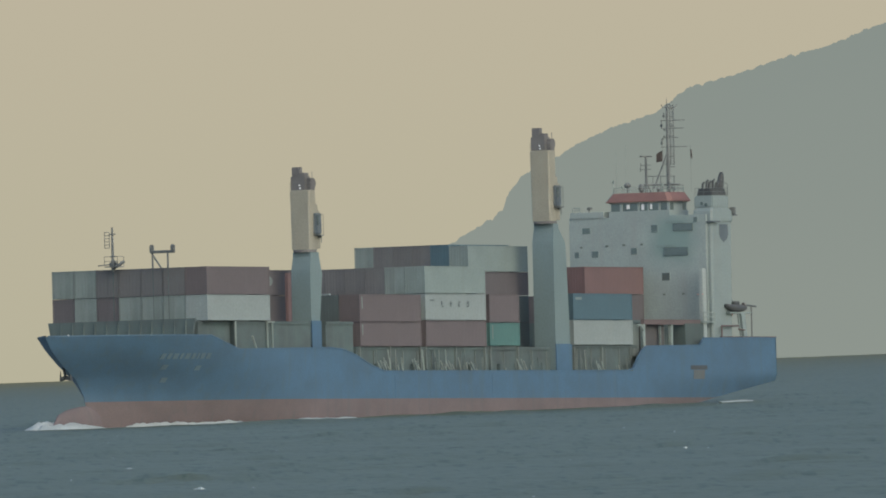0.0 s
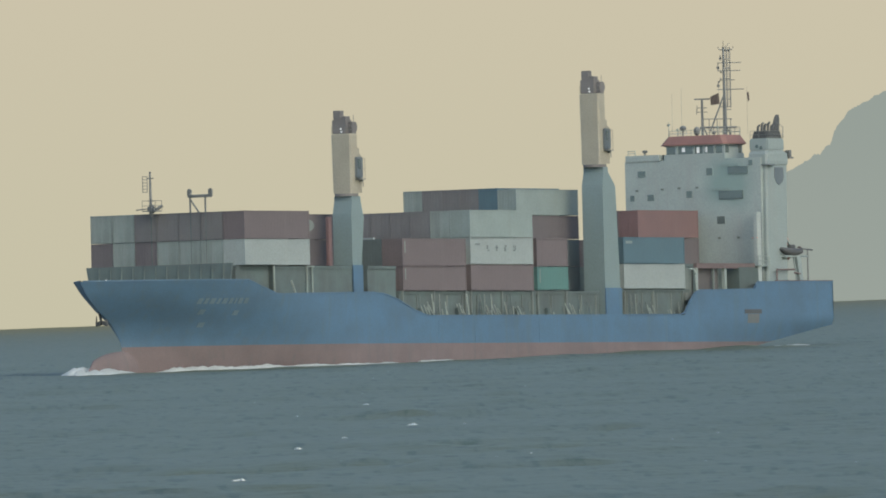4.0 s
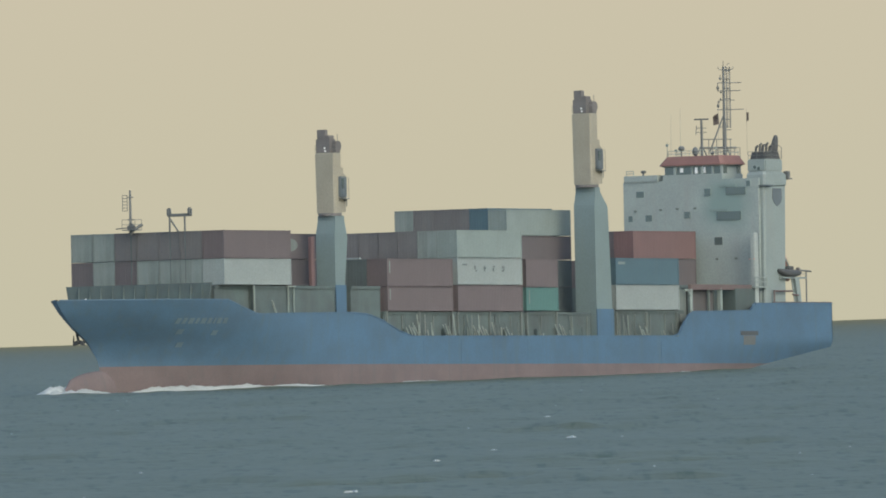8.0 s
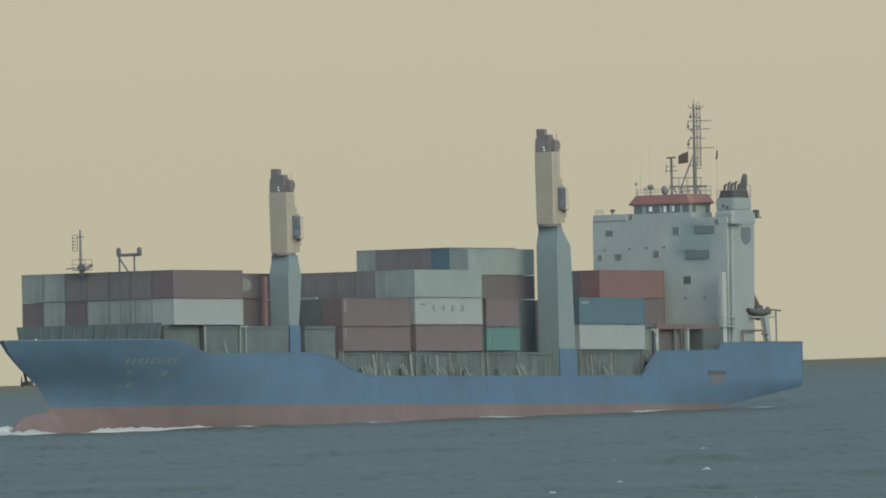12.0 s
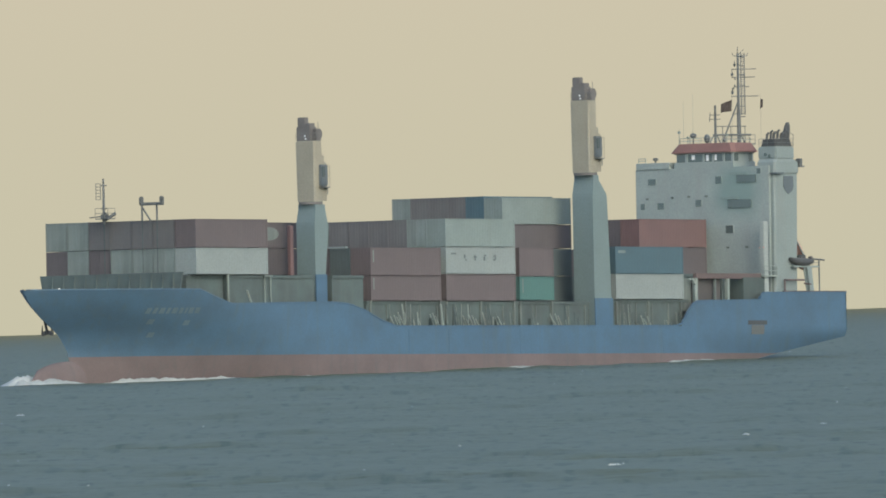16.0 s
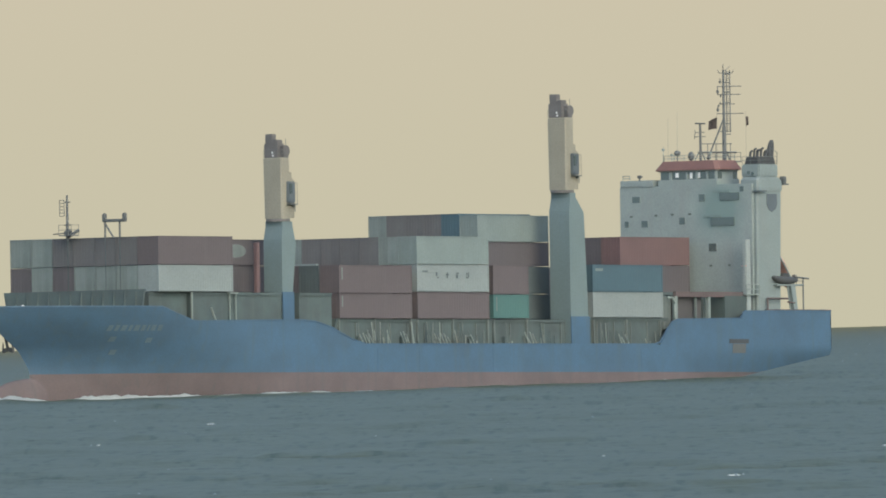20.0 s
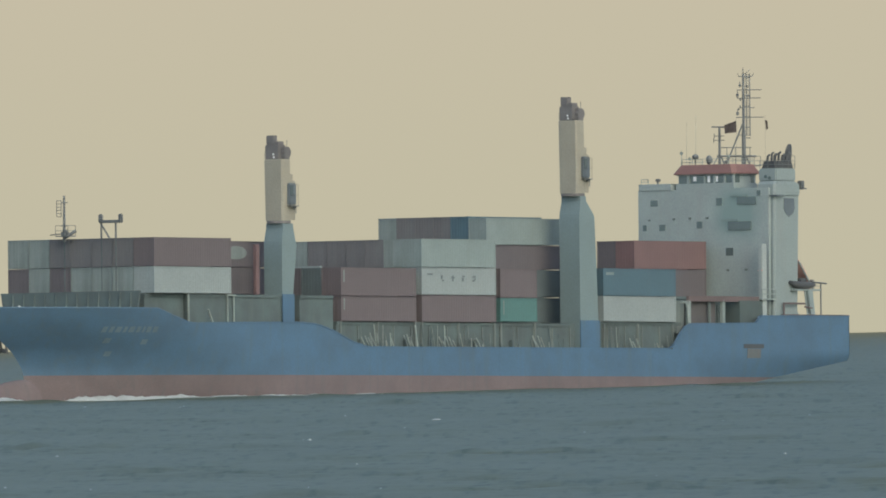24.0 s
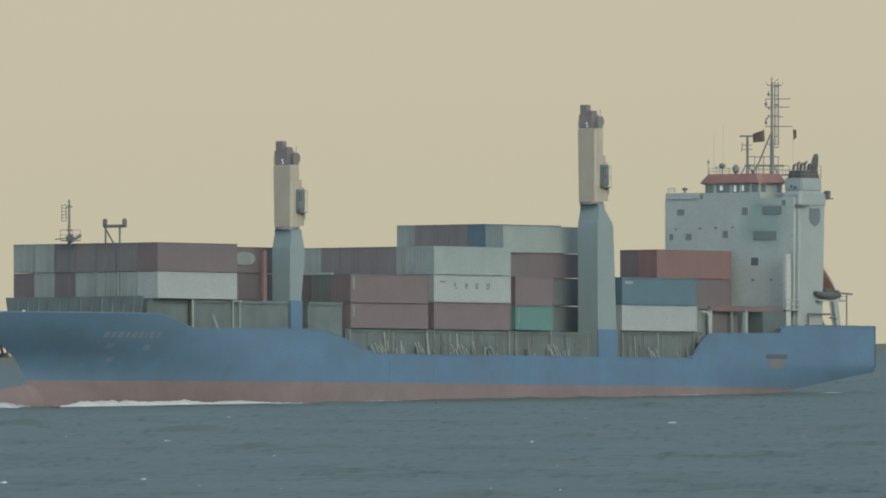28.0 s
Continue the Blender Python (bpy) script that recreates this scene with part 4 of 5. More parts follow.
# ---- accommodation, funnel, masts, stern ----
def accommodation():
    F = -58.4
    bm = bmesh.new()
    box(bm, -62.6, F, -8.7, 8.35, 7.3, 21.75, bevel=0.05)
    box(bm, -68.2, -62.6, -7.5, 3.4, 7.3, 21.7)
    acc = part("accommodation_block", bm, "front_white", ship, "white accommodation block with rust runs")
    for y, z, w, h in ((-6.55, 20.4, 0.95, 0.62), (-7.8, 17.85, 0.5, 0.6), (-5.5, 17.85, 0.8, 0.65), (-0.65, 18.05, 0.7, 0.7), (1.95, 20.4, 0.75, 0.75), (3.25, 15.2, 0.95, 0.8), (7.1, 21.2, 0.5, 0.55)):
        bm = bmesh.new()
        box(bm, F - 0.02, F + 0.05, y - w / 2, y + w / 2, z - h / 2, z + h / 2)
        win = part("window", bm, "glass_dark", acc, "dark window pane")
        bm = bmesh.new()
        for a, b, c, e in ((y - w / 2 - 0.04, y - w / 2, z - h / 2 - 0.04, z + h / 2 + 0.04), (y + w / 2, y + w / 2 + 0.04, z - h / 2 - 0.04, z + h / 2 + 0.04), (y - w / 2, y + w / 2, z + h / 2, z + h / 2 + 0.04), (y - w / 2, y + w / 2, z - h / 2 - 0.04, z - h / 2)):
            box(bm, F - 0.02, F + 0.06, a, b, c, e)
        part("window_frame", bm, "front_white", win)
    for y0, y1, z0, z1 in ((4.3, 6.75, 20.05, 20.85), (3.1, 6.1, 17.4, 18.3)):
        # Proud dark plate: its colour stands for the shade inside the slot.
        bm = bmesh.new()
        box(bm, F + 0.03, F + 0.12, y0, y1, z0, z1, bevel=0.03)
        part("recess", bm, "glass_dark", acc, "dark plate, its colour standing for a shaded slot")
        # Added thin plate: a greenish patch above each slot, not a real part.
        bm = bmesh.new()
        box(bm, F + 0.0, F + 0.1, y0 - 0.9, y0 + 1.3, z1 + 0.02, z1 + 0.3, bevel=0.04)
        part("canopy", bm, "stained_white", acc)
    for y, z in ((-7.2, 18.65), (-1.9, 18.75), (0.35, 18.75), (3.0, 13.3), (5.4, 13.3), (-4.0, 18.7)):
        bm = bmesh.new()
        box(bm, F, F + 0.14, y - 0.16, y + 0.16, z - 0.1, z + 0.1, bevel=0.03)
        part("deck_lamp", bm, "shade_steel", acc)
    # wing with rail
    bm = bmesh.new()
    box(bm, F - 3.0, F + 0.12, -8.5, -4.3, 21.75, 22.4)
    part("bridge_wing", bm, "front_white", acc)
    bm = bmesh.new()
    rail_run(bm, [(F + 0.05, -8.2, 22.4), (F + 0.05, -7.3, 22.4)], 0.5, 0.04, 0.8)
    part("wing_railing", bm, "post_pale", acc)
    bm = bmesh.new()
    bar(bm, (F - 0.3, -6.3, 22.4), (F - 0.3, -6.3, 22.75), 0.1, 8)
    box(bm, F - 0.5, F - 0.1, -6.55, -6.0, 22.65, 22.95, bevel=0.08)
    part("search_light", bm, "mast_grey", acc)
    # wheelhouse
    bm = bmesh.new()
    box(bm, -62.5, F - 0.1, -3.75, 3.8, 21.75, 22.35)
    box(bm, -62.5, F - 0.1, -3.75, 3.8, 23.2, 23.3)
    box(bm, -62.4, F - 0.32, -3.6, 3.65, 22.35, 23.2)
    wh = part("wheelhouse", bm, "front_white", acc, "white wheelhouse below the roof")
    for y0, y1 in ((-3.5, -2.4), (-2.05, -0.2), (0.05, 1.05), (1.3, 2.4), (2.65, 3.5)):
        bm = bmesh.new()
        box(bm, F - 0.32, F - 0.25, y0, y1, 22.38, 23.18)
        part("bridge_window", bm, "glass_dark", wh)
    for x0, x1 in ((-59.6, -58.9), (-62.1, -61.6)):
        bm = bmesh.new()
        box(bm, x0, x1, 3.65, 3.7, 22.38, 23.18)
        part("bridge_window", bm, "glass_dark", wh)
    for y0, y1 in ((-2.4, -2.05), (-0.2, 0.05), (1.05, 1.3), (2.4, 2.65), (3.5, 3.8)):
        bm = bmesh.new()
        box(bm, F - 0.32, F - 0.14, y0 + 0.02, y1 - 0.02, 22.35, 23.2)
        part("mullion", bm, "front_white", wh)
    for y0, y1, z0 in ((-1.6, -1.2, 22.6), (0.25, 0.6, 22.45), (1.35, 1.6, 22.5)):
        bm = bmesh.new()
        box(bm, F - 0.24, F - 0.22, y0, y1, z0, 23.1)
        part("blind", bm, "lamp_white", wh)
    bm = bmesh.new()
    loft(bm, [rect(-62.9, F + 0.12, -4.2, 4.1, 23.3, 0.4), rect(-62.9, F + 0.12, -4.2, 4.1, 23.42, 0.4), rect(-62.5, F - 0.25, -3.5, 3.6, 24.3, 0.4)])
    part("wheelhouse_roof", bm, "roof_orange", acc, "faded orange-red wheelhouse roof")
    bm = bmesh.new()
    rail_run(bm, [(-62.3, -3.2, 24.3), (F - 0.5, -3.2, 24.3), (F - 0.5, 3.4, 24.3), (-62.3, 3.4, 24.3)], 0.6, 0.025, 1.3)
    part("roof_railing", bm, "post_pale", acc)
    # domes, drums and whips on the roof
    for x, y, r, h, squat in ((-59.3, -1.8, 0.36, 0.85, 0.8), (-59.6, -0.25, 0.34, 0.5, 1.45), (-60.4, 1.4, 0.2, 0.3, 1.0)):
        bm = bmesh.new()
        bar(bm, (x, y, 24.25), (x, y, 24.3 + h), 0.07, 6)
        n = 7
        rings = [[(x + r * math.sin(math.pi * (i + 0.5) / n) * math.cos(a * math.tau / 12), y + r * math.sin(math.pi * (i + 0.5) / n) * math.sin(a * math.tau / 12), 24.3 + h - squat * r * math.cos(math.pi * (i + 0.5) / n)) for a in range(12)] for i in range(n)]
        loft(bm, rings)
        part("dome", bm, "mast_grey", acc)
    for y, h in ((-3.4, 1.6), (-2.3, 0.9), (2.7, 1.0)):
        bm = bmesh.new()
        bar(bm, (-59.0, y, 24.2), (-59.0, y, 24.3 + h), 0.05, 6, 0.02)
        box(bm, -59.12, -58.88, y - 0.12, y + 0.12, 24.3 + h * 0.7, 24.3 + h * 0.85)
        part("aerial", bm, "post_pale", acc)
    for y, h in ((-3.9, 4.6), (-2.7, 5.2)):
        bm = bmesh.new()
        bar(bm, (-60.5, y, 24.0), (-60.6, y, 24.3 + h), 0.018, 5, 0.01)
        part("whip_aerial", bm, "post_pale", acc)
    # white trunk by the port corner
    bm = bmesh.new()
    box(bm, -57.2, -56.4, 8.45, 8.95, 7.4, 15.9, bevel=0.05)
    part("vent_trunk", bm, "trunk_white", acc, "bright white vertical trunk")
    bm = bmesh.new()
    bar(bm, (-56.3, 9.0, 13.15), (-57.5, 7.6, 13.15), 0.07, 6)
    part("red_pipe", bm, "lifeboat_orange", acc)
    bm = bmesh.new()
    rail_run(bm, [(-56.2, 9.1, 10.2), (-58.5, 9.1, 10.2)], 1.0, 0.04, 0.8)
    box(bm, -58.5, -56.0, 8.4, 9.2, 10.1, 10.22)
    part("gallery", bm, "post_pale", acc)
    return acc


accommodation()


def funnel():
    bm = bmesh.new()
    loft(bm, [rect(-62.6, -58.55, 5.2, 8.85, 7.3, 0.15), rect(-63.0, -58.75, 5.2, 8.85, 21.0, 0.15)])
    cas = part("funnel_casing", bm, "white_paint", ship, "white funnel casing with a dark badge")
    bm = bmesh.new()
    loft(bm, [rect(-63.05, -58.7, 6.6, 8.95, 20.95, 0.2), rect(-63.12, -58.66, 6.6, 8.98, 21.3, 0.2), rect(-63.05, -58.7, 6.6, 8.96, 22.1, 0.2), rect(-62.4, -59.0, 6.6, 8.9, 22.45, 0.3)])
    part("casing_collar", bm, "white_paint", cas)
    bm = bmesh.new()
    box(bm, -62.4, -59.0, 6.6, 8.9, 22.4, 23.75, bevel=0.12)
    part("funnel_top", bm, "white_paint", cas)
    bm = bmesh.new()
    loft(bm, [rect(-62.3, -59.2, 6.75, 8.8, 23.75, 0.2), rect(-62.2, -59.3, 6.85, 8.7, 24.5, 0.3)])
    part("funnel_cap", bm, "anchor_black", cas, "sooty funnel cap")
    for x, y, h, r in ((-59.5, 7.4, 0.7, 0.13), (-59.8, 7.7, 0.95, 0.12), (-60.2, 7.8, 0.8, 0.16), (-60.6, 8.0, 1.0, 0.13), (-61.0, 8.2, 0.7, 0.2)):
        bm = bmesh.new()
        bar(bm, (x, y, 24.3), (x - 0.12, y, 24.3 + h), r, 10)
        bar(bm, (x - 0.12, y, 24.3 + h), (x - 0.4, y, 24.45 + h), r * 0.95, 10)
        part("exhaust_pipe", bm, "anchor_black", cas)
    bm = bmesh.new()
    rings = []
    for k in range(9):
        f = k / 8
        z, x, r = 24.2 + 2.1 * f, -62.05 - 0.5 * f, 0.52 - 0.12 * f - 0.2 * f ** 6
        rings.append([(x + r * math.cos(a * math.tau / 14), 8.0 + 0.7 * r * math.sin(a * math.tau / 14), z) for a in range(14)])
    loft(bm, rings)
    part("main_exhaust", bm, "anchor_black", cas, "large sooty exhaust leaning aft", smooth=True)
    bm = bmesh.new()
    bar(bm, (-62.3, 8.8, 23.75), (-62.4, 8.8, 25.0), 0.035, 5)
    bar(bm, (-62.4, 8.8, 24.95), (-61.9, 8.3, 25.5), 0.03, 5)
    part("funnel_stay", bm, "mast_grey", cas)
    bm = bmesh.new()
    pts = [(-60.35, 20.65), (-62.05, 20.65), (-62.15, 19.6), (-61.9, 19.1), (-61.2, 18.75), (-60.6, 19.1), (-60.3, 19.6)]
    loft(bm, [[(x, 8.83, z) for x, z in pts], [(x, 8.9, z) for x, z in pts]])
    part("badge", bm, "badge_teal", cas, "plain dark shield-shaped badge")
    bm = bmesh.new()
    box(bm, -64.1, -63.3, 8.2, 9.0, 21.6, 21.75)
    box(bm, -63.9, -63.4, 8.3, 8.9, 21.75, 22.5, bevel=0.06)
    part("side_light_box", bm, "mast_grey", cas)
    bm = bmesh.new()
    box(bm, -59.8, -58.5, 8.2, 9.3, 20.85, 21.0)
    part("casing_ledge", bm, "badge_teal", cas)
    bm = bmesh.new()
    for y, z in ((7.6, 22.9), (8.1, 22.75)):
        bar(bm, (-58.98, y, z), (-58.9, y, z), 0.18, 10)
    part("porthole", bm, "glass_dark", cas)
    bm = bmesh.new()
    rail_run(bm, [(-59.1, 6.7, 23.75), (-59.1, 8.85, 23.75), (-62.3, 8.85, 23.75)], 0.8, 0.025, 1.0)
    part("funnel_railing", bm, "mast_grey", cas)


funnel()

FLAGS = []
SCANNER = []


def masts():
    X, Y = -66.4, -0.88
    RX, RY = -64.1, -2.3
    bm = bmesh.new()
    bar(bm, (X, Y, 21.7), (X, Y, 28.0), 0.24, 12, 0.2)
    bar(bm, (X, Y, 28.0), (X, Y, 33.9), 0.16, 10, 0.12)
    mast = part("signal_mast", bm, "mast_grey", ship, "tall grey signal mast with yards and aerials")
    # caged ladder along the after side, on a lattice of two thin poles
    side = Vector((-0.58, 0.81, 0))
    foot = Vector((X, Y, 0))
    bm = bmesh.new()
    for d in (0.3, 0.68):
        bar(bm, foot + side * d + Vector((0, 0, 27.4)), foot + side * d + Vector((0, 0, 33.9)), 0.05, 6)
    for k in range(34):
        z = 27.5 + k * 0.19
        bar(bm, foot + side * 0.3 + Vector((0, 0, z)), foot + side * 0.68 + Vector((0, 0, z)), 0.03, 5)
    for z in (27.2, 28.3, 29.4, 30.5, 31.6, 32.6, 33.5):
        bar(bm, foot + Vector((0, 0, z)), foot + side * 0.72 + Vector((0, 0, z)), 0.05, 5)
    part("mast_ladder", bm, "mast_grey", mast)
    for z, a, b in ((33.6, 0.45, 0.95), (32.2, 0.68, 1.9), (31.35, 0.68, 1.8), (30.35, 0.4, 1.15), (29.35, 0.75, 2.1), (27.5, 0.6, 0.7)):
        bm = bmesh.new()
        up = Vector((0, 0, z))
        bar(bm, foot + up - side * a, foot + up + side * b, 0.05, 6)
        part("yard", bm, "mast_grey", mast)
        if z > 33:
            bm = bmesh.new()
            for e in (-a, b):
                bar(bm, foot + up + side * e, foot + up + side * (e + 0.14 * (1 if e > 0 else -1)) + Vector((0, 0, 0.32)), 0.035, 5)
            part("yard_tip", bm, "mast_grey", mast)
    for z, a, h in ((32.45, 0.35, 0.6), (31.4, 0.62, 0.75), (31.05, 0.3, 0.35), (30.3, 0.35, 0.3), (29.5, 0.62, 0.75), (30.05, 0.5, 0.3)):
        bm = bmesh.new()
        q = foot - side * a + Vector((0, 0, z))
        bar(bm, q, q + Vector((0, 0, h)), 0.045, 6)
        box(bm, q.x - 0.11, q.x + 0.11, q.y - 0.11, q.y + 0.11, z + 0.1, z + h * 0.55, bevel=0.03)
        part("navigation_light", bm, "mast_grey", mast)
    bm = bmesh.new()
    for dx, dy, h in ((0, 0, 0.75), (0.5, 0.3, 0.55), (-0.6, 0.4, 0.5)):
        bar(bm, (X, Y, 33.7), (X + dx, Y + dy, 33.8 + h), 0.03, 5)
    part("whip_aerial", bm, "mast_grey", mast)
    # radar mast forward of it, with stay and gallery
    bm = bmesh.new()
    bar(bm, (RX, RY, 21.7), (RX, RY, 28.15), 0.17, 10, 0.12)
    part("radar_mast", bm, "mast_grey", mast)
    bm = bmesh.new()
    box(bm, -0.85, 0.85, -0.08, 0.08, 0.0, 0.16, bevel=0.03)
    bar(bm, (0, 0, -0.14), (0, 0, 0.02), 0.1, 8)
    SCANNER.append((part("radar_scanner", bm, "mast_grey", mast, "slim bar of the turning radar"), (RX, RY, 28.25)))
    bm = bmesh.new()
    for z, w in ((27.4, 0.55), (26.95, 0.6)):
        bar(bm, Vector((RX, RY, z)) - side * w, Vector((RX, RY, z)) + side * w * 0.9, 0.04, 6)
        bar(bm, Vector((RX, RY, z - 0.25)) - side * w, Vector((RX, RY, z + 0.25)) - side * w, 0.04, 5)
    part("radar_bracket", bm, "mast_grey", mast)
    bm = bmesh.new()
    radar, main = Vector((RX, RY, 0)), Vector((X, Y, 0))
    at = lambda f, z: radar.lerp(main, f) + Vector((0, 0, z))
    bar(bm, at(0.35, 24.9), at(1.0, 28.9), 0.09, 8)
    bar(bm, at(-0.1, 25.3), at(1.5, 25.3), 0.1, 8)
    bar(bm, at(0.0, 26.2), at(1.3, 26.2), 0.05, 6)
    bar(bm, at(-0.3, 24.2), at(0.0, 25.6), 0.06, 6)
    bar(bm, at(0.25, 24.2), at(0.0, 25.6), 0.07, 6)
    bar(bm, at(1.35, 24.0), at(1.0, 25.6), 0.07, 6)
    for f in (0.3, 0.65, 1.25):
        bar(bm, at(f, 24.3), at(f, 26.2), 0.04, 5)
    part("stay", bm, "mast_grey", mast)
    bm = bmesh.new()
    rail_run(bm, [(-63.2, Y + 0.5, 24.4), (-68.6, Y + 0.5, 24.4)], 0.9, 0.03, 1.0)
    box(bm, -68.6, -63.2, Y - 0.6, Y + 0.6, 24.28, 24.4)
    part("mast_gallery", bm, "mast_grey", mast)
    # two flags on their halyards
    for x, y, z, w, h, tilt in ((-64.6, Y + 0.4, 28.95, -1.45, 1.2, 0.45), (-66.3, 2.0, 29.0, 0.35, 1.1, 0.05)):
        bm = bmesh.new()
        n, m = 8, 6
        grid = [[bm.verts.new((-(i / n) * w, 0.12 * math.sin(i * 1.1) * i / n, -(j / m) * h * (1 - 0.25 * i / n) - tilt * i / n)) for j in range(m + 1)] for i in range(n + 1)]
        for i in range(n):
            for j in range(m):
                bm.faces.new((grid[i][j], grid[i + 1][j], grid[i + 1][j + 1], grid[i][j + 1]))
        bmesh.ops.solidify(bm, geom=bm.faces[:], thickness=0.02)
        fl = part("flag", bm, "flag_cloth", mast, "small dark flag on a halyard")
        FLAGS.append((fl, (x, y, z)))
        bm = bmesh.new()
        bar(bm, (x, y, 24.4), (x, y, z + 0.5), 0.012, 4)
        part("halyard", bm, "mast_grey", mast)


masts()


def stern():
    # boat deck: platform, broad raking leg, thin stanchion, davit
    bm = bmesh.new()
    box(bm, -66.0, -61.3, 8.5, 9.35, 11.08, 11.26)
    plat = part("boat_platform", bm, "white_paint", ship, "white boat platform on legs")
    bm = bmesh.new()
    loft(bm, [rect(-65.0, -64.4, 8.8, 9.35, 8.0), rect(-64.5, -63.7, 8.8, 9.35, 11.08)])
    part("leg", bm, "white_paint", plat)
    bm = bmesh.new()
    bar(bm, (-63.9, 9.2, 8.0), (-63.3, 9.2, 11.08), 0.08, 8)
    part("leg", bm, "white_paint", plat)
    bm = bmesh.new()
    bar(bm, (-65.95, 9.3, 8.2), (-65.95, 9.3, 12.0), 0.08, 8)
    bar(bm, (-66.9, 9.3, 11.85), (-64.5, 9.3, 11.98), 0.09, 8)
    rail_run(bm, [(-62.6, 9.3, 11.26), (-65.9, 9.3, 11.26)], 0.65, 0.025, 1.0)
    part("davit", bm, "mast_grey", plat)
    bm = bmesh.new()
    bar(bm, (-59.6, 9.3, 8.3), (-59.6, 9.3, 9.75), 0.1, 8)
    bar(bm, (-59.6, 9.3, 9.75), (-63.2, 9.3, 9.75), 0.1, 8)
    bar(bm, (-63.2, 9.3, 9.4), (-64.4, 9.3, 9.3), 0.1, 8)
    part("pipe_rail", bm, "rust_red", ship, "rust-red pipe rail on the stern")
    # rescue craft on the platform
    bm = bmesh.new()
    rings = []
    for k in range(13):
        f = k / 12
        r = 0.41 * math.sin(math.pi * (0.08 + 0.84 * f)) ** 0.6 + 0.03
        rings.append([(-61.0 - 4.0 * f, 9.1 + 1.3 * r * math.cos(a * math.tau / 12), 11.62 + r * math.sin(a * math.tau / 12) + 0.3 * (2 * f - 1) ** 2 * (1 if f < 0.5 else 0.3)) for a in range(12)])
    loft(bm, rings)
    e = new("rescue_boat")
    part("inflated_hull", bm, "anchor_black", e, smooth=True)
    bm = bmesh.new()
    box(bm, -64.9, -64.5, 8.9, 9.3, 11.75, 12.25, bevel=0.06)
    part("outboard_engine", bm, "dark_gear", e)
    bm = bmesh.new()
    box(bm, -63.6, -62.5, 8.85, 9.3, 11.85, 12.4, bevel=0.08)
    part("boat_seat", bm, "anchor_black", e)
    tagged(e, "dark inflatable rescue boat on the white stern platform", "boat")
    CARGO.append((e, pose(0, 0, 0)))
    # free-fall lifeboat on its ramp
    bm = bmesh.new()
    rings = []
    for k in range(15):
        f = k / 14
        w = math.sin(math.pi * (0.06 + 0.9 * f)) ** 0.6
        rings.append([(-68.0 - 2.6 * f + 0.65 * w * math.cos(a * math.tau / 16), 3.9 + 1.0 * w * math.sin(a * math.tau / 16), 15.0 - 3.9 * f + 0.5 * w * math.cos(a * math.tau / 16)) for a in range(16)])
    loft(bm, rings)
    lb = new("lifeboat")
    part("boat_hull", bm, "lifeboat_orange", lb, smooth=True)
    bm = bmesh.new()
    bar(bm, (-67.9, 5.0, 14.2), (-70.3, 5.0, 11.4), 0.09, 6)
    part("rubbing_strake", bm, "white_paint", lb)
    tagged(lb, "orange free-fall lifeboat tilted on its stern ramp", "lifeboat")
    CARGO.append((lb, pose(0, 0, 0)))
    bm = bmesh.new()
    for y in (2.9, 4.9):
        bar(bm, (-63.9, y, 13.6), (-68.6, y, 7.6), 0.14, 8)
        bar(bm, (-69.0, y, 8.4), (-69.0, y, 7.3), 0.14, 8)
        bar(bm, (-64.0, y, 12.6), (-64.0, y, 7.3), 0.14, 8)
    part("lifeboat_ramp", bm, "white_paint", ship)
    # stern bollards, rail stubs
    for x in (-61.0, -63.9, -66.7, -69.0):
        bm = bmesh.new()
        box(bm, x - 0.35, x + 0.35, 9.3, 9.75, 8.2, 8.62, bevel=0.06)
        part("mooring_chock", bm, "hull_blue", ship)


stern()


# ---- foam ----
WAVES = []


def foam(name, label, x0, x1, off, width, height, seed, side=1, n=90):
    """A ragged crest of broken water along the hull from x0 back to x1."""
    rnd = np.random.default_rng(seed)
    bm = bmesh.new()
    rings = []
    for k in range(n + 1):
        f = k / n
        x = x0 + (x1 - x0) * f
        nz = 0.4 + 0.75 * noise.noise(Vector((x * 0.16, seed, 0))) + 0.4 * noise.noise(Vector((x * 0.5, seed, 5))) + 0.45 * noise.noise(Vector((x * 1.6, seed, 3))) + 0.25 * noise.noise(Vector((x * 5.0, seed, 9)))
        env = max(0.0, min(1.0, f * 9)) * max(0.0, min(1.0, (1 - f) * 5))
        h = max(0.0, height(f) * env * (0.35 + nz)) + 0.01
        w = width(f) * (0.4 + 0.6 * env) * (0.8 + 0.5 * nz)
        y = CL + side * (half(min(x, 52.0), 0.4) + off(f))
        rings.append([(x, y - 0.5 * w * side, -0.25), (x + 0.1 * nz, y - 0.22 * w * side, h * 0.75), (x, y, h), (x - 0.1 * nz, y + 0.3 * w * side, h * 0.5), (x, y + 0.75 * w * side, -0.12)])
    loft(bm, rings, closed=False, caps=False)
    ob = link_mesh(name, bm, "foam", smooth=True)
    tagged(ob, label, "foam", kind="stuff")
    WAVES.append((ob, seed))


foam("bow_wave", "white bow wave curling off the stem", 62.6, 52.0, lambda f: 0.5 + 0.6 * f, lambda f: 2.8, lambda f: 1.2 * (1 - 0.8 * f), 1)
foam("bow_wave", "white bow wave spreading on the far side of the stem", 62.0, 42.0, lambda f: 0.8 + 4.0 * f, lambda f: 3.0, lambda f: 0.95, 2, side=-1)
foam("hull_foam", "thin streak of foam along the waterline", 50.0, 27.5, lambda f: 0.55, lambda f: 1.9, lambda f: 0.55 * (1 - 0.55 * f), 3, n=140)
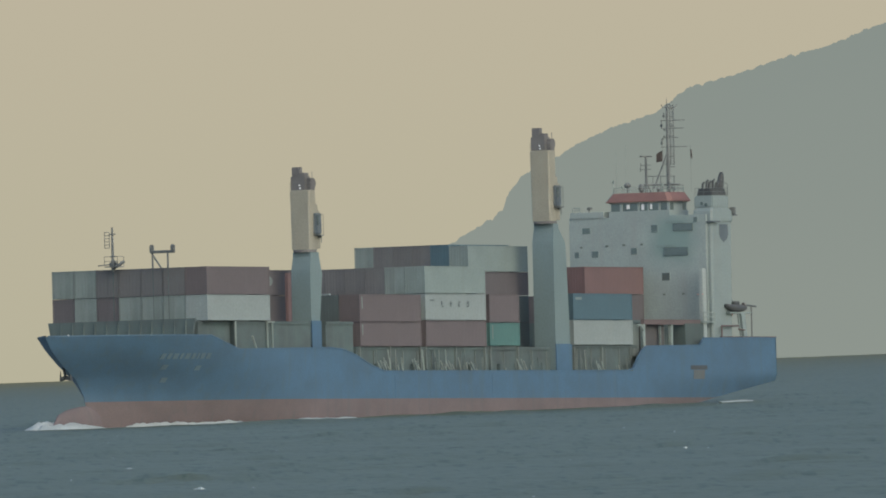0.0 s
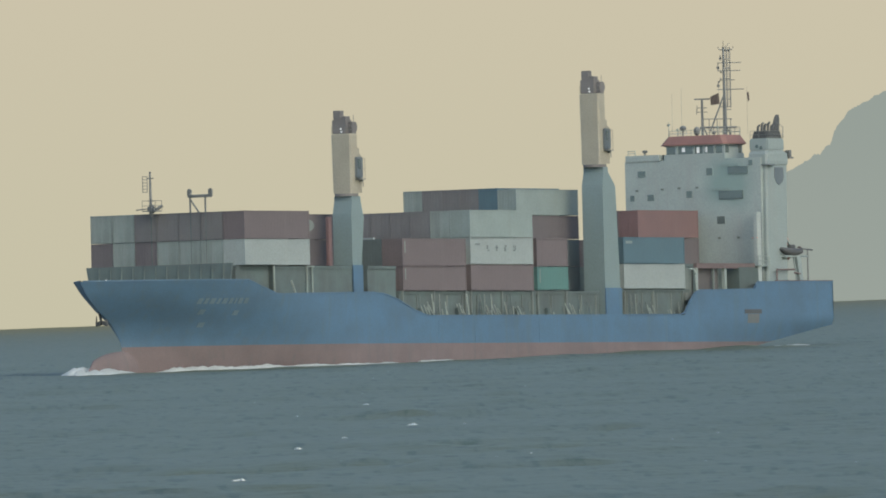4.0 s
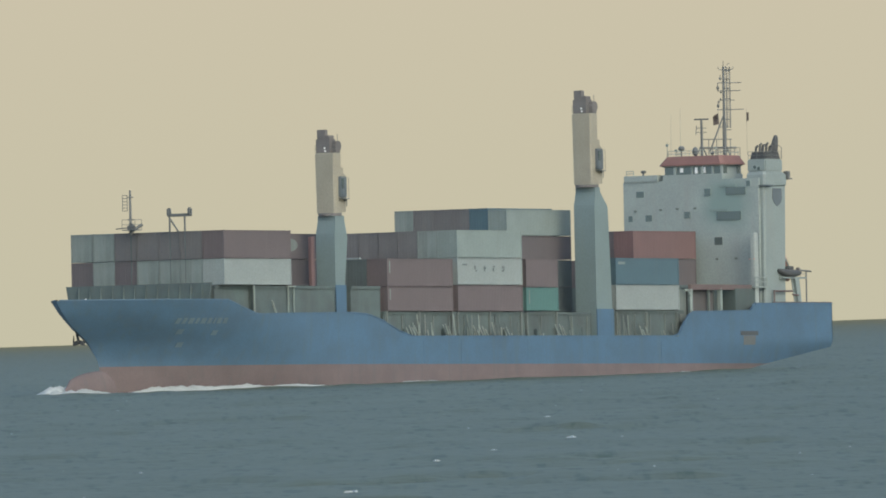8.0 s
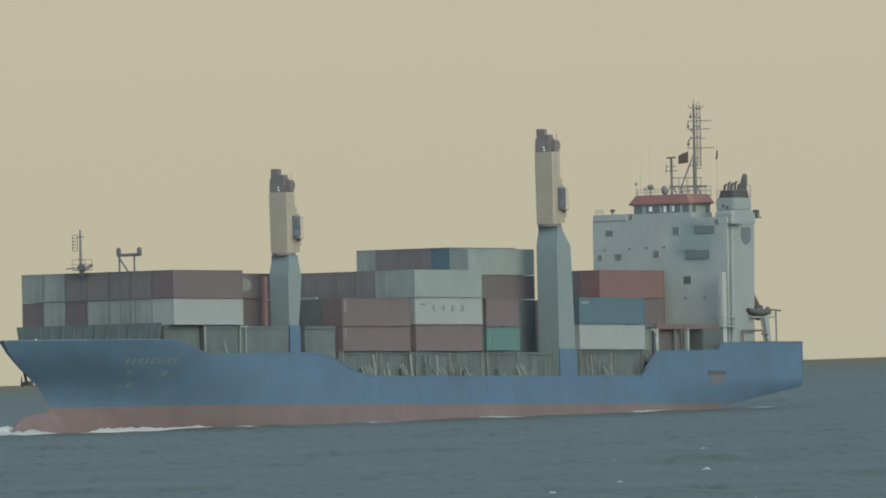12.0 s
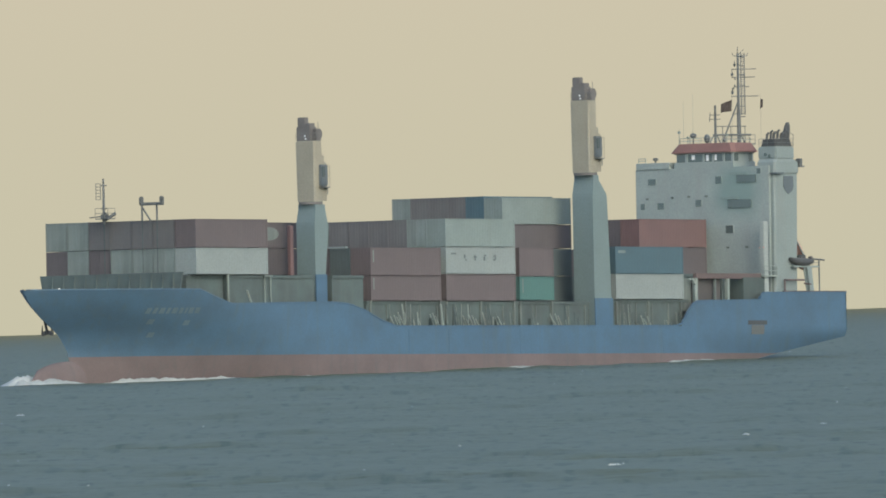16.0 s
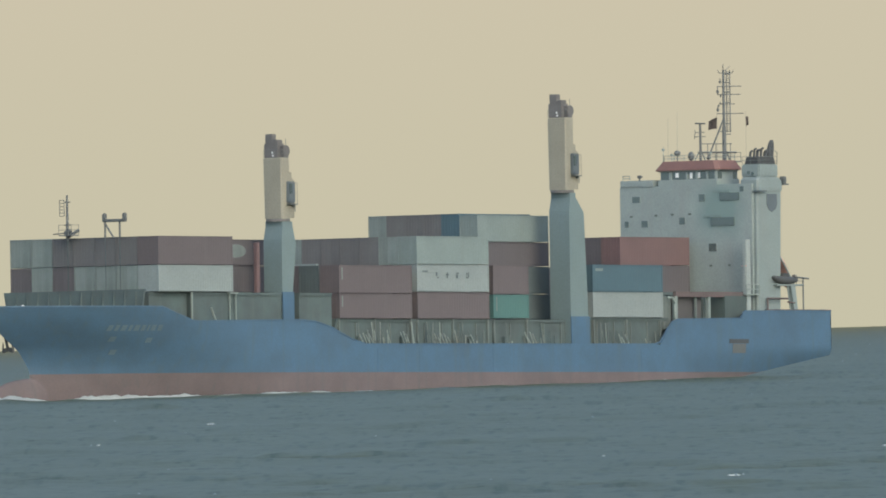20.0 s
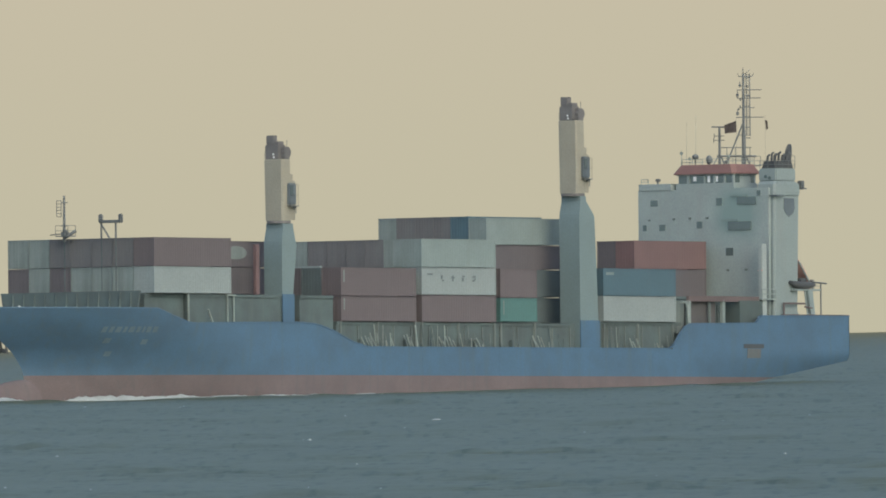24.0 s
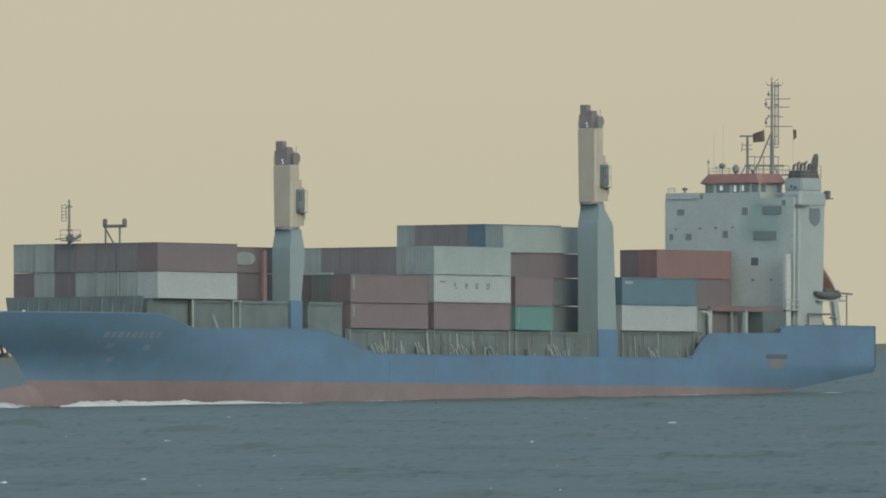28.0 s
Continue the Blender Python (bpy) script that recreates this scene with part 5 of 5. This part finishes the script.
foam("hull_foam", "thin streak of foam along the waterline", 28.0, 17.5, lambda f: 0.45, lambda f: 1.4, lambda f: 0.16, 8)
foam("hull_foam", "thin streak of foam along the waterline", 13.0, 6.5, lambda f: 0.35, lambda f: 1.2, lambda f: 0.12, 4)
foam("hull_foam", "thin streak of foam along the waterline", -8.0, -16.5, lambda f: 0.35, lambda f: 1.2, lambda f: 0.13, 5)
foam("hull_foam", "thin streak of foam along the waterline", -37.0, -46.0, lambda f: 0.3, lambda f: 1.2, lambda f: 0.12, 6)
foam("stern_wash", "pale broken water under the counter", -57.0, -68.0, lambda f: 2.0 - 1.0 * f, lambda f: 1.2, lambda f: 0.08, 9, n=120)


def whitecaps():
    """Small flecks of broken water scattered on the sea."""
    rnd = random.Random(21)
    verts, faces = [], []
    for k in range(240):
        a = radians(rnd.uniform(-5.3, 5.3))
        r = 1 / rnd.uniform(1 / 3400, 1 / 850)
        cx, cy = MID[0] + r * math.sin(a), MID[1] + r * math.cos(a)
        big = rnd.random() ** 6
        w, d, h = 0.06 + 0.28 * big, 0.10 + 0.22 * big, 0.05 + 0.06 * big
        zz = float(sea_height(np.float64(cx), np.float64(cy))) * min(1.0, max(0.2, (5200 - r) / 2600))
        base = len(verts)
        n = 11
        for i in range(n):
            f = i / (n - 1)
            e = math.sin(math.pi * f) * rnd.uniform(0.25, 1.15)
            x = cx + (f - 0.5) * 2 * w
            y = cy + rnd.uniform(-0.3, 0.3) * d
            verts += [(x, y - d * e, zz - 0.02), (x, y, zz + 0.02 + h * e), (x, y + d * e, zz - 0.02)]
        for i in range(n - 1):
            b = base + i * 3
            faces += [(b, b + 3, b + 4, b + 1), (b + 1, b + 4, b + 5, b + 2)]
    me = bpy.data.meshes.new("whitecap")
    me.from_pydata(verts, [], faces)
    me.materials.append(M["foam"])
    tagged(new("whitecap", me), "scattered white flecks of breaking wavelets", "foam", kind="stuff")


whitecaps()


# ---- things that move ----
def at_time(rows, t):
    """The pose between two rows."""
    for (t0, a), (t1, b) in zip(rows, rows[1:]):
        if t <= t1:
            return a.lerp(b, (t - t0) / (t1 - t0))
    return rows[-1][1]


def motions():
    walk(ship, SHIP_ROWS)
    for ob, m in CARGO:
        walk(ob, [(t, s @ m) for t, s in SHIP_ROWS])
    # foam keeps level with the sea beside the ship, and works up and down
    for ob, seed in WAVES:
        rows = []
        for k in range(29):
            s = at_time(SHIP_ROWS, k)
            yaw = s.to_euler().z
            lift = 0.06 * math.sin(k * 1.9 + seed * 1.7) + (0.06 if seed < 3 else -0.02)
            rows.append((k, Matrix.LocRotScale((s.translation.x, s.translation.y, lift), Euler((radians(0.5 * math.sin(k * 1.3 + seed)), radians(0.12 * math.sin(k * 1.6 + seed)), yaw)), None)))
        walk(ob, rows)
    # the radar turns once in two and a half seconds
    for ob, p in SCANNER:
        walk(ob, [(k * 0.5, pose(*p, 0, 0, 35.5 - 143.3 * (k * 0.5 - 14.72))) for k in range(57)])
    # flags flap on their halyards
    for n, (ob, p) in enumerate(FLAGS):
        rows = []
        for k in range(57):
            t = k * 0.5
            rows.append((t, pose(*p, 6 * math.sin(t * 5 + n), 0, 20 * math.sin(t * 3.1 + n) + 12 * math.sin(t * 7.3 + 2 * n))))
        walk(ob, rows)


motions()
